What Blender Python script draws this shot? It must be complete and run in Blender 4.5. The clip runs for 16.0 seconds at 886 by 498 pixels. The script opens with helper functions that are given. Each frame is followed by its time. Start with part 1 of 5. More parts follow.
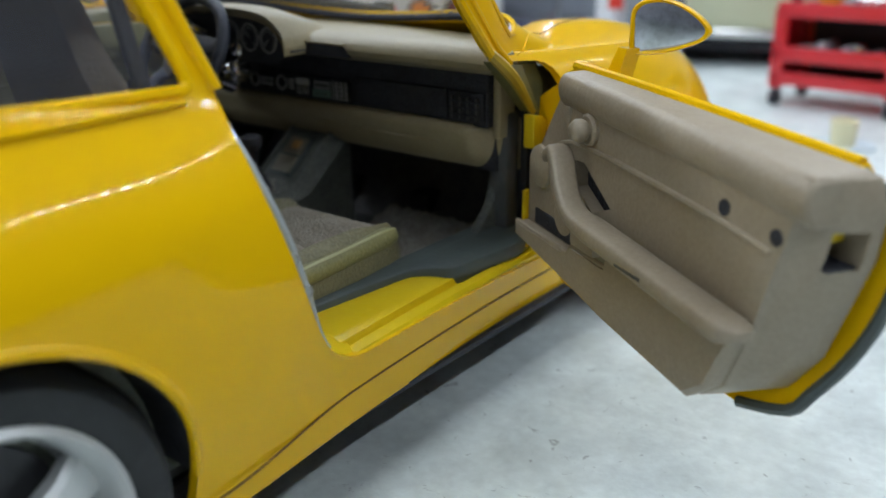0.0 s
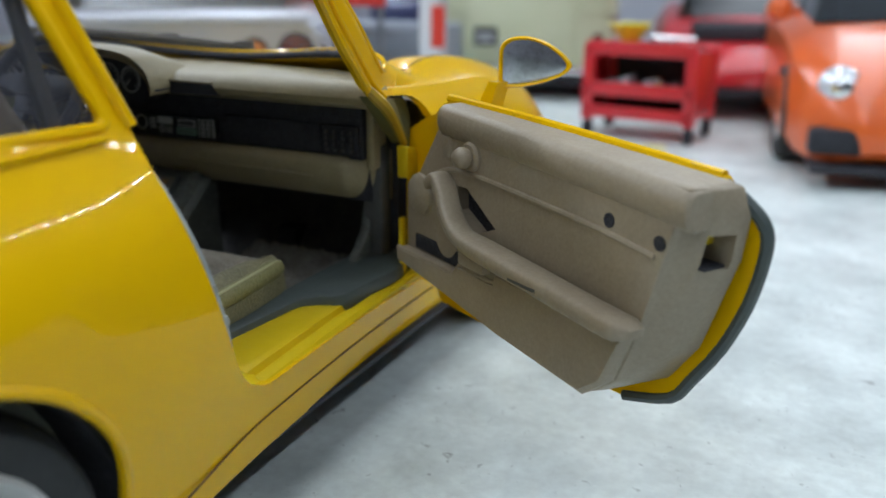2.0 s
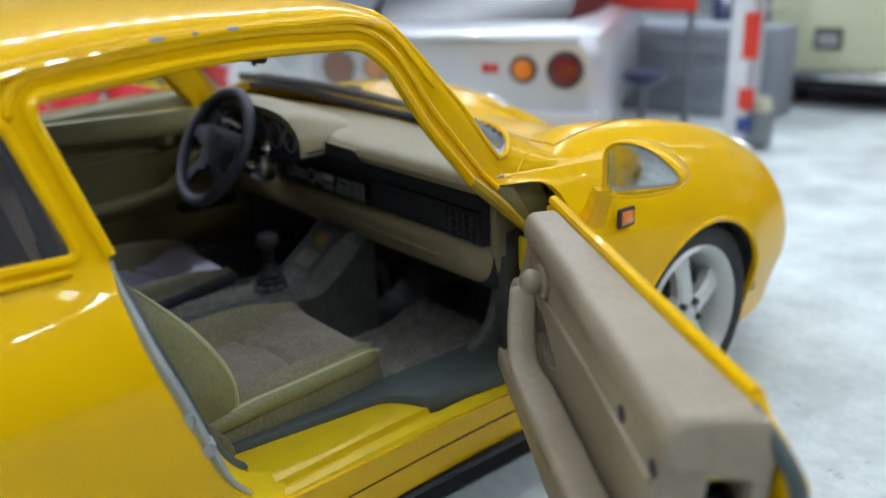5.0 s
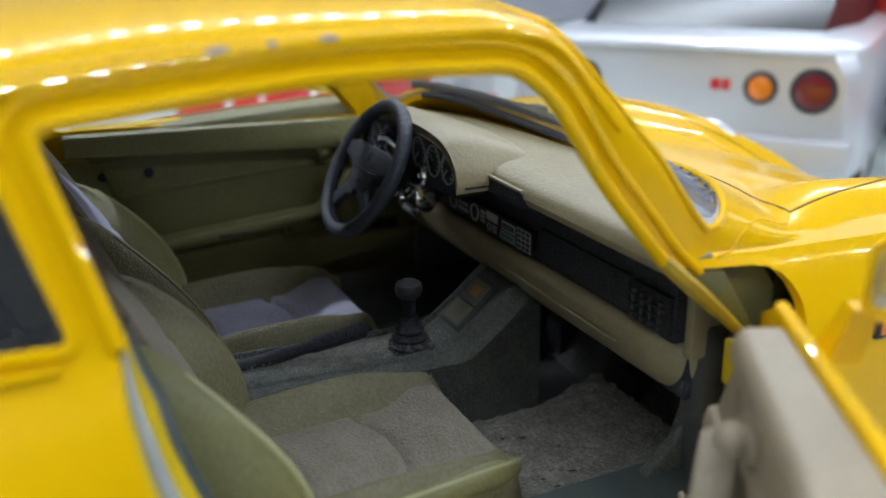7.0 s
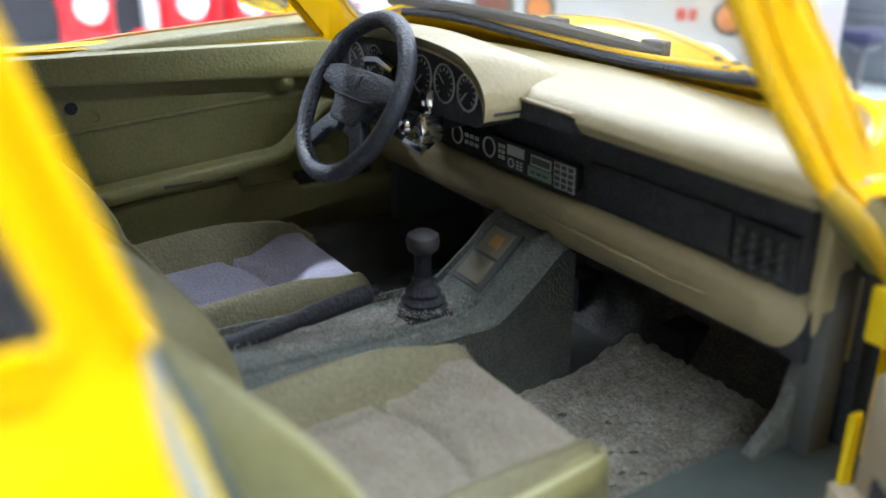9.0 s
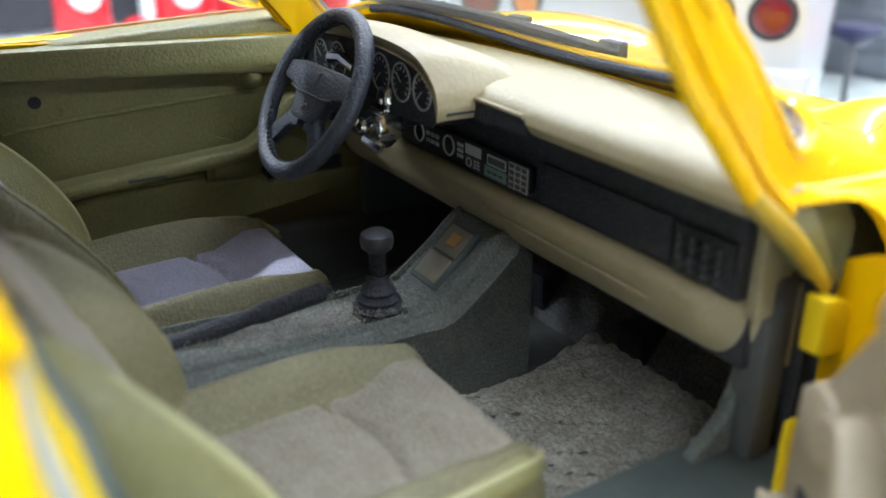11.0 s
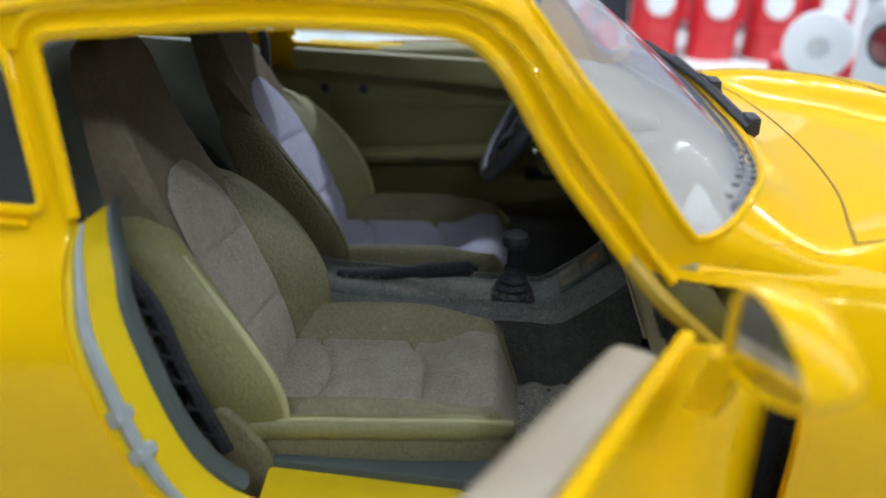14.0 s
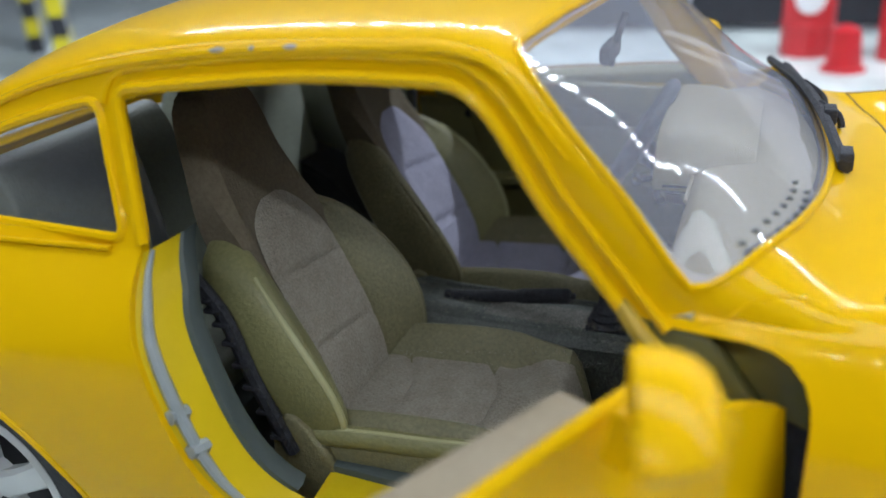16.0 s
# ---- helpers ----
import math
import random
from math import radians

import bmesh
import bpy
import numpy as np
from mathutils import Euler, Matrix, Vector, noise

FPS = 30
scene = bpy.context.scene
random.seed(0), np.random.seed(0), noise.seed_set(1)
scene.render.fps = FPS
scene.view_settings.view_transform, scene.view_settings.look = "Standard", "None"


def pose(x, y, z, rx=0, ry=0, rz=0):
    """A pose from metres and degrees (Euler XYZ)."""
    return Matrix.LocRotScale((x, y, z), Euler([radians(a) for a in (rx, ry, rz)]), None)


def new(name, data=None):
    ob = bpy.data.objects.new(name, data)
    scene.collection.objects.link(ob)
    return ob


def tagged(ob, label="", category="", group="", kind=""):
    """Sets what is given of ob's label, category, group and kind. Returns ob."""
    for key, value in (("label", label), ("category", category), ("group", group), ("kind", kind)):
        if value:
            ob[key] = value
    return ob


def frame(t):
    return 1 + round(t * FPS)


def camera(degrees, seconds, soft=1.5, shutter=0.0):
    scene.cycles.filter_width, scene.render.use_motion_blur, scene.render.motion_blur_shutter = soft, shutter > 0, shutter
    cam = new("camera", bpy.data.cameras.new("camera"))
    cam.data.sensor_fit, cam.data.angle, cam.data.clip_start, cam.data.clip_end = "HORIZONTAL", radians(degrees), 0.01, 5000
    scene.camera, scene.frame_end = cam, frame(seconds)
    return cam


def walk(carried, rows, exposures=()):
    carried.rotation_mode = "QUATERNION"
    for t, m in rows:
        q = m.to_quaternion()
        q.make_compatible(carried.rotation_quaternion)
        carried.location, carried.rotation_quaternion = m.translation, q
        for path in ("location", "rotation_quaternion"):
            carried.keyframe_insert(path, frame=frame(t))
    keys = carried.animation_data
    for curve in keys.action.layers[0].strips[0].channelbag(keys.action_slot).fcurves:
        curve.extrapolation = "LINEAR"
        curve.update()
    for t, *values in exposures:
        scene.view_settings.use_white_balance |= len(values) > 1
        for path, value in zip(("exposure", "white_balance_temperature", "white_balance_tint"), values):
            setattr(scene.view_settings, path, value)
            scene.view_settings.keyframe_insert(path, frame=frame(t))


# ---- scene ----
from mathutils.bvhtree import BVHTree

# A 1:18 die-cast car on a display floor. Lengths below are in metres of the full-size car; S brings them to the model's true size.
S = 1 / 18
cam = camera(53.30, 16.0)
cam.data.dof.use_dof, cam.data.dof.focus_distance, cam.data.dof.aperture_fstop = True, S * 1.95, 21.0
PATH = [
    (0, 1.9877, -1.6402, 1.2023, 38.04, -20.25, -0.52),
    (0.5, 1.8796, -1.7599, 1.1955, 32.71, -19.64, -0.02),
    (1, 1.8620, -1.8194, 1.2107, 29.44, -18.24, 0.49),
    (1.5, 1.8738, -1.8193, 1.2098, 27.26, -17.86, 0.61),
    (2, 1.8899, -1.8203, 1.2074, 25.33, -17.86, 0.38),
    (2.5, 1.8892, -1.8028, 1.2029, 25.04, -17.87, -0.31),
    (3, 1.9587, -1.6867, 1.2769, 26.18, -17.83, -0.96),
    (3.5, 2.0151, -1.5507, 1.3048, 31.50, -18.63, -1.16),
    (4, 2.1042, -1.3487, 1.3944, 38.07, -19.35, -1.40),
    (4.5, 2.2173, -1.2814, 1.4380, 43.87, -19.51, -1.31),
    (5, 2.2263, -1.1788, 1.4405, 50.25, -19.48, -1.53),
    (7.5, 1.6829, -0.7449, 1.3911, 65.33, -19.51, -0.43),
    (8, 1.5528, -0.8121, 1.3022, 62.73, -20.47, -0.46),
    (8.5, 1.4567, -0.8217, 1.2842, 60.05, -21.32, -0.42),
    (9, 1.3787, -0.8339, 1.2529, 57.42, -22.19, 0.14),
    (9.5, 1.3285, -0.8278, 1.2606, 55.86, -22.69, 0.03),
    (12, 1.6766, -0.6861, 1.3034, 63.74, -23.03, 2.08),
    (12.5, 1.8434, -0.6293, 1.3779, 69.05, -22.92, 3.16),
    (13, 1.9164, -0.4253, 1.4523, 76.65, -23.02, 3.23),
    (13.5, 1.9647, -0.2366, 1.4296, 86.07, -23.56, 2.65),
    (14, 2.0076, -0.0778, 1.4696, 92.85, -23.94, 1.65),
    (14.5, 2.0310, 0.0551, 1.5323, 99.81, -24.02, 0.07),
    (15, 1.9835, 0.1661, 1.5590, 104.58, -23.87, -1.45),
    (15.5, 1.9596, 0.2239, 1.5732, 108.81, -23.59, -2.94),
    (16, 1.9738, 0.3454, 1.5434, 111.53, -23.32, -3.71),
]
walk(cam, [(t, pose(S * x, S * y, S * z, 90 + pitch, 0, yaw) @ pose(0, 0, 0, 0, 0, roll)) for t, x, y, z, yaw, pitch, roll in PATH],
     exposures=[(0.0, -0.68), (1.0, -0.78), (3.5, -0.82), (5.0, -0.7), (7.5, -0.3), (8.0, 0.2), (9.5, 0.72), (12.0, 0.4), (12.5, 0.12), (13.0, -0.15), (14.0, -0.42), (15.0, -0.7), (16.0, -0.7)])

# ---------------------------------------------------------------- world and light
world = bpy.data.worlds.new("room_light")
scene.world = world
world.use_nodes = True
world.node_tree.nodes["Background"].inputs[0].default_value = (0.86, 0.9, 1.0, 1)
world.node_tree.nodes["Background"].inputs[1].default_value = 0.06
scene.view_settings.exposure = 0.0


# ---------------------------------------------------------------- materials
def material(name, color, rough=0.5, metal=0.0, coat=0.0, second=None, scale=8.0, bump=0.0, bump_scale=60.0, glass=False, spread=0.5, speck=0.0, speck_scale=110.0, gloss=0.5):
    """A Principled material; colour varies between color and second with noise, sized in full-size metres; fine bump for grain."""
    m = bpy.data.materials.new(name)
    m.use_nodes = True
    t = m.node_tree
    b = t.nodes["Principled BSDF"]
    b.inputs["Base Color"].default_value = (*color, 1)
    b.inputs["Roughness"].default_value = rough
    b.inputs["Metallic"].default_value = metal
    b.inputs["Coat Weight"].default_value = coat
    b.inputs["Coat Roughness"].default_value = 0.015
    b.inputs["Coat IOR"].default_value = 1.39
    b.inputs["Specular IOR Level"].default_value = gloss
    if glass:
        b.inputs["Transmission Weight"].default_value = 1.0
    if second or bump:
        co = t.nodes.new("ShaderNodeTexCoord")
        mp = t.nodes.new("ShaderNodeMapping")
        mp.inputs["Scale"].default_value = (18, 18, 18)
        t.links.new(co.outputs["Object"], mp.inputs["Vector"])
    if second:
        n = t.nodes.new("ShaderNodeTexNoise")
        n.inputs["Scale"].default_value = scale
        n.inputs["Detail"].default_value = 6
        n.inputs["Roughness"].default_value = 0.65
        r = t.nodes.new("ShaderNodeValToRGB")
        r.color_ramp.elements[0].position = 0.5 - spread / 2
        r.color_ramp.elements[1].position = 0.5 + spread / 2
        r.color_ramp.elements[0].color = (*color, 1)
        r.color_ramp.elements[1].color = (*second, 1)
        t.links.new(mp.outputs[0], n.inputs["Vector"])
        t.links.new(n.outputs[0], r.inputs[0])
        t.links.new(r.outputs[0], b.inputs["Base Color"])
    if speck:
        # fine lint and dust: the colour is scaled by a fine noise
        n3 = t.nodes.new("ShaderNodeTexNoise")
        n3.inputs["Scale"].default_value = speck_scale
        n3.inputs["Detail"].default_value = 3
        r3 = t.nodes.new("ShaderNodeMapRange")
        r3.inputs["From Min"].default_value, r3.inputs["From Max"].default_value = 0.3, 0.7
        r3.inputs["To Min"].default_value, r3.inputs["To Max"].default_value = 1 - speck, 1 + speck
        mul = t.nodes.new("ShaderNodeVectorMath")
        mul.operation = "SCALE"
        t.links.new(mp.outputs[0], n3.inputs["Vector"])
        t.links.new(n3.outputs[0], r3.inputs["Value"])
        t.links.new(r.outputs[0], mul.inputs[0])
        t.links.new(r3.outputs[0], mul.inputs["Scale"])
        t.links.new(mul.outputs[0], b.inputs["Base Color"])
    if bump:
        n2 = t.nodes.new("ShaderNodeTexNoise")
        n2.inputs["Scale"].default_value = bump_scale
        n2.inputs["Detail"].default_value = 4
        bp = t.nodes.new("ShaderNodeBump")
        bp.inputs["Strength"].default_value = bump
        bp.inputs["Distance"].default_value = 0.0006
        t.links.new(mp.outputs[0], n2.inputs["Vector"])
        t.links.new(n2.outputs[0], bp.inputs["Height"])
        t.links.new(bp.outputs[0], b.inputs["Normal"])
    return m


def lamp_material(name, color, strength):
    m = bpy.data.materials.new(name)
    m.use_nodes = True
    b = m.node_tree.nodes["Principled BSDF"]
    b.inputs["Emission Color"].default_value = (*color, 1)
    b.inputs["Emission Strength"].default_value = strength
    return m


YELLOW = material("yellow_paint", (0.80, 0.455, 0.0012), 0.28, coat=0.5, second=(0.83, 0.480, 0.0016), scale=3, gloss=0.03)
YELLOW_MATT = material("yellow_jamb_paint", (0.68, 0.47, 0.006), 0.35, second=(0.75, 0.53, 0.012), scale=12, bump=0.1, gloss=0.3)
BEIGE = material("beige_plastic", (0.295, 0.235, 0.16), 0.45, second=(0.345, 0.285, 0.20), scale=9, bump=0.15, bump_scale=90, speck=0.07)
OLIVE = material("olive_plastic", (0.205, 0.192, 0.075), 0.40, second=(0.26, 0.243, 0.108), scale=7, bump=0.3, bump_scale=130, speck=0.12)
DASHBEIGE = material("warm_beige_plastic", (0.295, 0.245, 0.138), 0.45, second=(0.35, 0.297, 0.176), scale=9, bump=0.15, bump_scale=90, speck=0.07)
FOOT = material("dull_olive_grey_paint", (0.19, 0.165, 0.03), 0.5, second=(0.11, 0.115, 0.065), scale=14, bump=0.2)
PALEGREY = material("worn_pale_grey_rubber", (0.27, 0.30, 0.30), 0.35, second=(0.38, 0.41, 0.41), scale=14, bump=0.2)
GREYGREEN = material("grey_green_plastic", (0.052, 0.068, 0.064), 0.5, second=(0.082, 0.100, 0.094), scale=10, bump=0.15)
DARKGREY = material("dark_grey_plastic", (0.045, 0.05, 0.05), 0.6, second=(0.09, 0.09, 0.085), scale=12, bump=0.3)
BLACK = material("black_plastic", (0.022, 0.023, 0.029), 0.55, second=(0.046, 0.047, 0.056), scale=30, bump=0.6, bump_scale=150, gloss=0.25, speck=0.3, speck_scale=140)
TYRE = material("tyre_rubber", (0.018, 0.02, 0.021), 0.75, second=(0.035, 0.037, 0.038), scale=14, bump=0.3)
RIM = material("silver_wheel", (0.60, 0.61, 0.60), 0.38, metal=0.25, second=(0.68, 0.69, 0.67), scale=8)
CHROME = material("chrome", (0.8, 0.8, 0.8), 0.15, metal=1.0)
CLOTH = material("grey_brown_seat_fabric", (0.29, 0.252, 0.195), 0.95, second=(0.38, 0.34, 0.275), scale=20, bump=0.8, bump_scale=150, speck=0.16, speck_scale=170)
CLOTH_BLUE = material("lavender_grey_seat_fabric", (0.38, 0.37, 0.48), 0.95, second=(0.47, 0.46, 0.57), scale=20, bump=0.6, bump_scale=150, speck=0.10, speck_scale=170)
FLOOR = material("pale_marbled_floor", (0.50, 0.55, 0.535), 0.42, second=(0.77, 0.84, 0.82), scale=2.4, bump=0.12, spread=0.30, speck=0.06, speck_scale=30)


def pitted(m, scale, low, high, depth):
    """Scatters small dark pits and flecks over a material's colour."""
    t = m.node_tree
    b = t.nodes["Principled BSDF"]
    source = b.inputs["Base Color"].links[0].from_socket
    mp = next(n for n in t.nodes if n.type == "MAPPING")
    n = t.nodes.new("ShaderNodeTexNoise")
    n.inputs["Scale"].default_value = scale
    n.inputs["Detail"].default_value = 5
    n.inputs["Roughness"].default_value = 0.7
    n.inputs["Distortion"].default_value = 0.8
    r = t.nodes.new("ShaderNodeMapRange")
    r.inputs["From Min"].default_value, r.inputs["From Max"].default_value = low, high
    r.inputs["To Min"].default_value, r.inputs["To Max"].default_value = 1.0, depth
    mul = t.nodes.new("ShaderNodeVectorMath")
    mul.operation = "SCALE"
    t.links.new(mp.outputs[0], n.inputs["Vector"])
    t.links.new(n.outputs[0], r.inputs["Value"])
    t.links.new(source, mul.inputs[0])
    t.links.new(r.outputs[0], mul.inputs["Scale"])
    t.links.new(mul.outputs[0], b.inputs["Base Color"])


pitted(FLOOR, 19, 0.625, 0.69, 0.55)
WHITE = material("white_paint", (0.75, 0.76, 0.78), 0.4, second=(0.8, 0.8, 0.82), scale=4)
SILVER = material("silver_paint", (0.55, 0.56, 0.6), 0.35, metal=0.3, coat=0.6, second=(0.6, 0.61, 0.65), scale=2)
RED = material("red_paint", (0.55, 0.012, 0.02), 0.35, coat=0.5, second=(0.62, 0.02, 0.03), scale=5)
ORANGE = material("orange_paint", (0.72, 0.11, 0.015), 0.35, coat=0.7, second=(0.78, 0.14, 0.02), scale=5)
CREAM = material("pale_green_paint", (0.52, 0.55, 0.36), 0.4, coat=0.3, second=(0.58, 0.60, 0.42), scale=4)


def pane(name, tint, haze, gloss_rough=0.02, gloss_share=0.7, base_gloss=0.045):
    """A thin clear sheet: see-through, with gloss that grows towards grazing angles and a little haze."""
    m = bpy.data.materials.new(name)
    m.use_nodes = True
    t = m.node_tree
    t.nodes.remove(t.nodes["Principled BSDF"])
    out = t.nodes["Material Output"]
    clear, gloss, dull = (t.nodes.new("ShaderNodeBsdf" + k) for k in ("Transparent", "Glossy", "Diffuse"))
    clear.inputs["Color"].default_value = (*tint, 1)
    gloss.inputs["Roughness"].default_value = gloss_rough
    # lavender veil: dusty plastic plus the pale reflection of the walls, as colour
    dull.inputs["Color"].default_value = (0.74, 0.75, 0.86, 1)
    f = t.nodes.new("ShaderNodeLayerWeight")
    f.inputs["Blend"].default_value = 0.5
    edge = t.nodes.new("ShaderNodeMath")
    edge.operation = "POWER"
    edge.inputs[1].default_value = 5.0
    t.links.new(f.outputs["Facing"], edge.inputs[0])
    a, b = t.nodes.new("ShaderNodeMixShader"), t.nodes.new("ShaderNodeMixShader")
    a.inputs[0].default_value = haze
    t.links.new(clear.outputs[0], a.inputs[1])
    t.links.new(dull.outputs[0], a.inputs[2])
    half = t.nodes.new("ShaderNodeMath")
    half.operation = "MULTIPLY_ADD"
    half.inputs[1].default_value = gloss_share
    half.inputs[2].default_value = base_gloss
    t.links.new(edge.outputs[0], half.inputs[0])
    t.links.new(half.outputs[0], b.inputs[0])
    t.links.new(a.outputs[0], b.inputs[1])
    t.links.new(gloss.outputs[0], b.inputs[2])
    t.links.new(b.outputs[0], out.inputs["Surface"])
    return m


GLASS = pane("clear_plastic", (0.92, 0.93, 0.96), 0.24)

# brown of yellow paint in shade, drawn as lines in seams and creases
GROOVE = material("shaded_groove_brown", (0.20, 0.10, 0.003), 0.6)
CONSOLE = material("dark_grey_green_plastic", (0.066, 0.076, 0.067), 0.55, second=(0.135, 0.142, 0.126), scale=16, bump=0.6, bump_scale=130, speck=0.35, speck_scale=150)
SAGE = material("pale_sage_plastic", (0.25, 0.27, 0.21), 0.5, second=(0.33, 0.35, 0.285), scale=8, bump=0.3, bump_scale=120, speck=0.1)
# body yellow dulled to olive for the shade under the pillar
DULL_YELLOW = material("shaded_pillar_yellow", (0.50, 0.31, 0.006), 0.45, second=(0.30, 0.215, 0.03), scale=9, bump=0.15)
CHIP = material("bare_metal_chip", (0.35, 0.3, 0.27), 0.6)
FROST = material("frosted_edge", (0.50, 0.48, 0.52), 0.4)
SMOKED = pane("smoked_clear_plastic", (0.88, 0.88, 0.92), 0.045)
LENS = material("clear_lens", (0.7, 0.72, 0.75), 0.1, metal=0.3, coat=0.6)
AMBER = material("amber_lens", (0.75, 0.20, 0.01), 0.2, coat=0.6)
AMBERDULL = material("amber_button", (0.45, 0.25, 0.08), 0.5)
RED_LENS = material("red_lens", (0.16, 0.012, 0.015), 0.15, coat=0.8)
DISC = material("dark_steel", (0.08, 0.08, 0.085), 0.5, metal=0.6)
MIRROR = material("worn_mirror", (0.75, 0.76, 0.77), 0.08, metal=1.0, second=(0.45, 0.45, 0.43), scale=14, spread=0.25)
CARPET = material("dusty_carpet", (0.21, 0.19, 0.155), 0.95, second=(0.42, 0.40, 0.34), scale=14, bump=1.0, bump_scale=90, speck=0.3)
DUSTY = material("dust", (0.16, 0.155, 0.14), 0.95, second=(0.28, 0.27, 0.24), scale=40, bump=1.0, bump_scale=160, speck=0.4, speck_scale=180)
FOOTWELL = material("dusty_footwell", (0.065, 0.064, 0.066), 0.9, second=(0.13, 0.125, 0.12), scale=18, bump=0.6, bump_scale=120, speck=0.4, speck_scale=150)
DARKBEIGE = material("dark_beige_plastic", (0.17, 0.15, 0.105), 0.5, second=(0.22, 0.2, 0.15), scale=20)
GREYKNOB = material("worn_knob", (0.03, 0.03, 0.036), 0.4, second=(0.07, 0.07, 0.08), scale=30)
GLOSSBLACK = material("gloss_black", (0.015, 0.016, 0.019), 0.3, gloss=0.3)
MARK = material("pale_print", (0.42, 0.43, 0.42), 0.6)
LCD = material("green_display", (0.16, 0.26, 0.20), 0.4)
LEATHER = material("blue_black_leather", (0.030, 0.035, 0.050), 0.42, second=(0.052, 0.058, 0.078), scale=25, bump=0.5, bump_scale=140)
SEATBACK = material("brown_seat_cloth", (0.145, 0.115, 0.074), 0.9, second=(0.18, 0.147, 0.098), scale=9, bump=0.35, bump_scale=150, speck=0.12)
SEATVINYL = material("olive_brown_seat_vinyl", (0.168, 0.150, 0.076), 0.45, second=(0.215, 0.194, 0.104), scale=8, bump=0.4, bump_scale=140, speck=0.16)
# piping on the lit outer side, light put into its colour
OLIVE_LIGHT = material("lit_olive_piping", (0.40, 0.38, 0.19), 0.45, second=(0.47, 0.45, 0.25), scale=12)
WALL = material("pale_lavender_wall", (0.50, 0.50, 0.56), 0.6, second=(0.58, 0.58, 0.63), scale=1.5)
FUNNEL = material("yellow_plastic", (0.70, 0.60, 0.02), 0.4)
SMOKED_DARK = material("dark_glass", (0.03, 0.035, 0.04), 0.08, coat=0.5)
DARKPLATE = material("dark_plate", (0.03, 0.035, 0.03), 0.5)
STICKER_RED = material("red_sticker", (0.75, 0.05, 0.03), 0.5)
STICKER_BLUE = material("blue_sticker", (0.04, 0.07, 0.25), 0.5)
DARKSILVER = material("grey_metal", (0.22, 0.23, 0.25), 0.4, metal=0.5)
CABINET = material("grey_blue_paint", (0.20, 0.23, 0.27), 0.5, second=(0.28, 0.31, 0.35), scale=5)
NAVY = material("navy_paint", (0.015, 0.02, 0.08), 0.35, coat=0.5)
CUP = material("beige_cup", (0.76, 0.69, 0.44), 0.5)
TRAY = material("pale_blue_tray", (0.55, 0.66, 0.70), 0.3)
LINT = material("pale_lint", (0.40, 0.38, 0.32), 0.95)
LED = lamp_material("led_light", (0.86, 0.96, 1.08), 240.0)
# glow of the added overhead panel
DIFFUSER = lamp_material("added_diffuser", (0.86, 0.96, 1.08), 6.2)


# ---------------------------------------------------------------- mesh helpers
def part(name, bm, mat, parent=None, label="", smooth=True, at=None):
    """Links a bmesh, drawn in full-size metres, as one mesh object at model size. at: its origin, in full-size metres."""
    if at is not None:
        bm.transform(Matrix.Translation(-Vector(at)))
    bm.transform(Matrix.Scale(S, 4))
    bmesh.ops.recalc_face_normals(bm, faces=bm.faces)
    me = bpy.data.meshes.new(name)
    bm.to_mesh(me)
    bm.free()
    me.materials.append(mat)
    if smooth:
        me.polygons.foreach_set("use_smooth", [True] * len(me.polygons))
        me.set_sharp_from_angle(angle=radians(38))
    ob = new(name, me)
    if at is not None:
        ob.location = S * Vector(at)
    if parent:
        ob.parent = parent
    if label:
        tagged(ob, label)
    return ob


def thing(name, label, category, at=(0, 0, 0), turn=0, group="", kind=""):
    ob = new(name)
    ob.empty_display_size = 0.005
    ob.matrix_basis = pose(*(S * v for v in at), 0, 0, turn)
    return tagged(ob, label, category, group, kind)


def spline(*pairs):
    """A smooth curve through (a, value) pairs."""
    a = np.array([p[0] for p in pairs], float)
    v = np.array([p[1] for p in pairs], float)
    d = np.gradient(v, a)

    def at(q):
        q = min(max(q, a[0]), a[-1])
        i = min(int(np.searchsorted(a, q, side="right")) - 1, len(a) - 2)
        h = a[i + 1] - a[i]
        s = (q - a[i]) / h
        return float(v[i] * (1 + 2 * s) * (1 - s) ** 2 + d[i] * h * s * (1 - s) ** 2 + v[i + 1] * s * s * (3 - 2 * s) + d[i + 1] * h * s * s * (s - 1))

    return at


def loft(rings, closed=True, caps=True):
    bm = bmesh.new()
    rows = [[bm.verts.new(p) for p in ring] for ring in rings]
    n = len(rows[0])
    for a, b in zip(rows, rows[1:]):
        for i in range(n if closed else n - 1):
            bm.faces.new((a[i], a[(i + 1) % n], b[(i + 1) % n], b[i]))
    if caps and closed:
        bm.faces.new(rows[0])
        bm.faces.new(rows[-1])
    return bm


def bevel(bm, width, segments=2, angle=30):
    edges = [e for e in bm.edges if len(e.link_faces) == 2 and e.calc_face_angle(0) > radians(angle)]
    bmesh.ops.bevel(bm, geom=edges, offset=width, segments=segments, affect="EDGES", profile=0.5, clamp_overlap=True)
    return bm


def box(lo, hi, round_by=0.0, segments=2):
    bm = bmesh.new()
    bmesh.ops.create_cube(bm, size=1.0)
    lo, hi = Vector(lo), Vector(hi)
    for v in bm.verts:
        v.co = Vector([lo[i] + (v.co[i] + 0.5) * (hi[i] - lo[i]) for i in range(3)])
    return bevel(bm, round_by, segments) if round_by else bm


def prism(outline, a, b, axis="x", round_by=0.0, segments=2):
    """An outline of two-number points, extruded from a to b along an axis; the points give the other two axes in order."""
    put = {"x": lambda p, c: (c, p[0], p[1]), "y": lambda p, c: (p[0], c, p[1]), "z": lambda p, c: (p[0], p[1], c)}[axis]
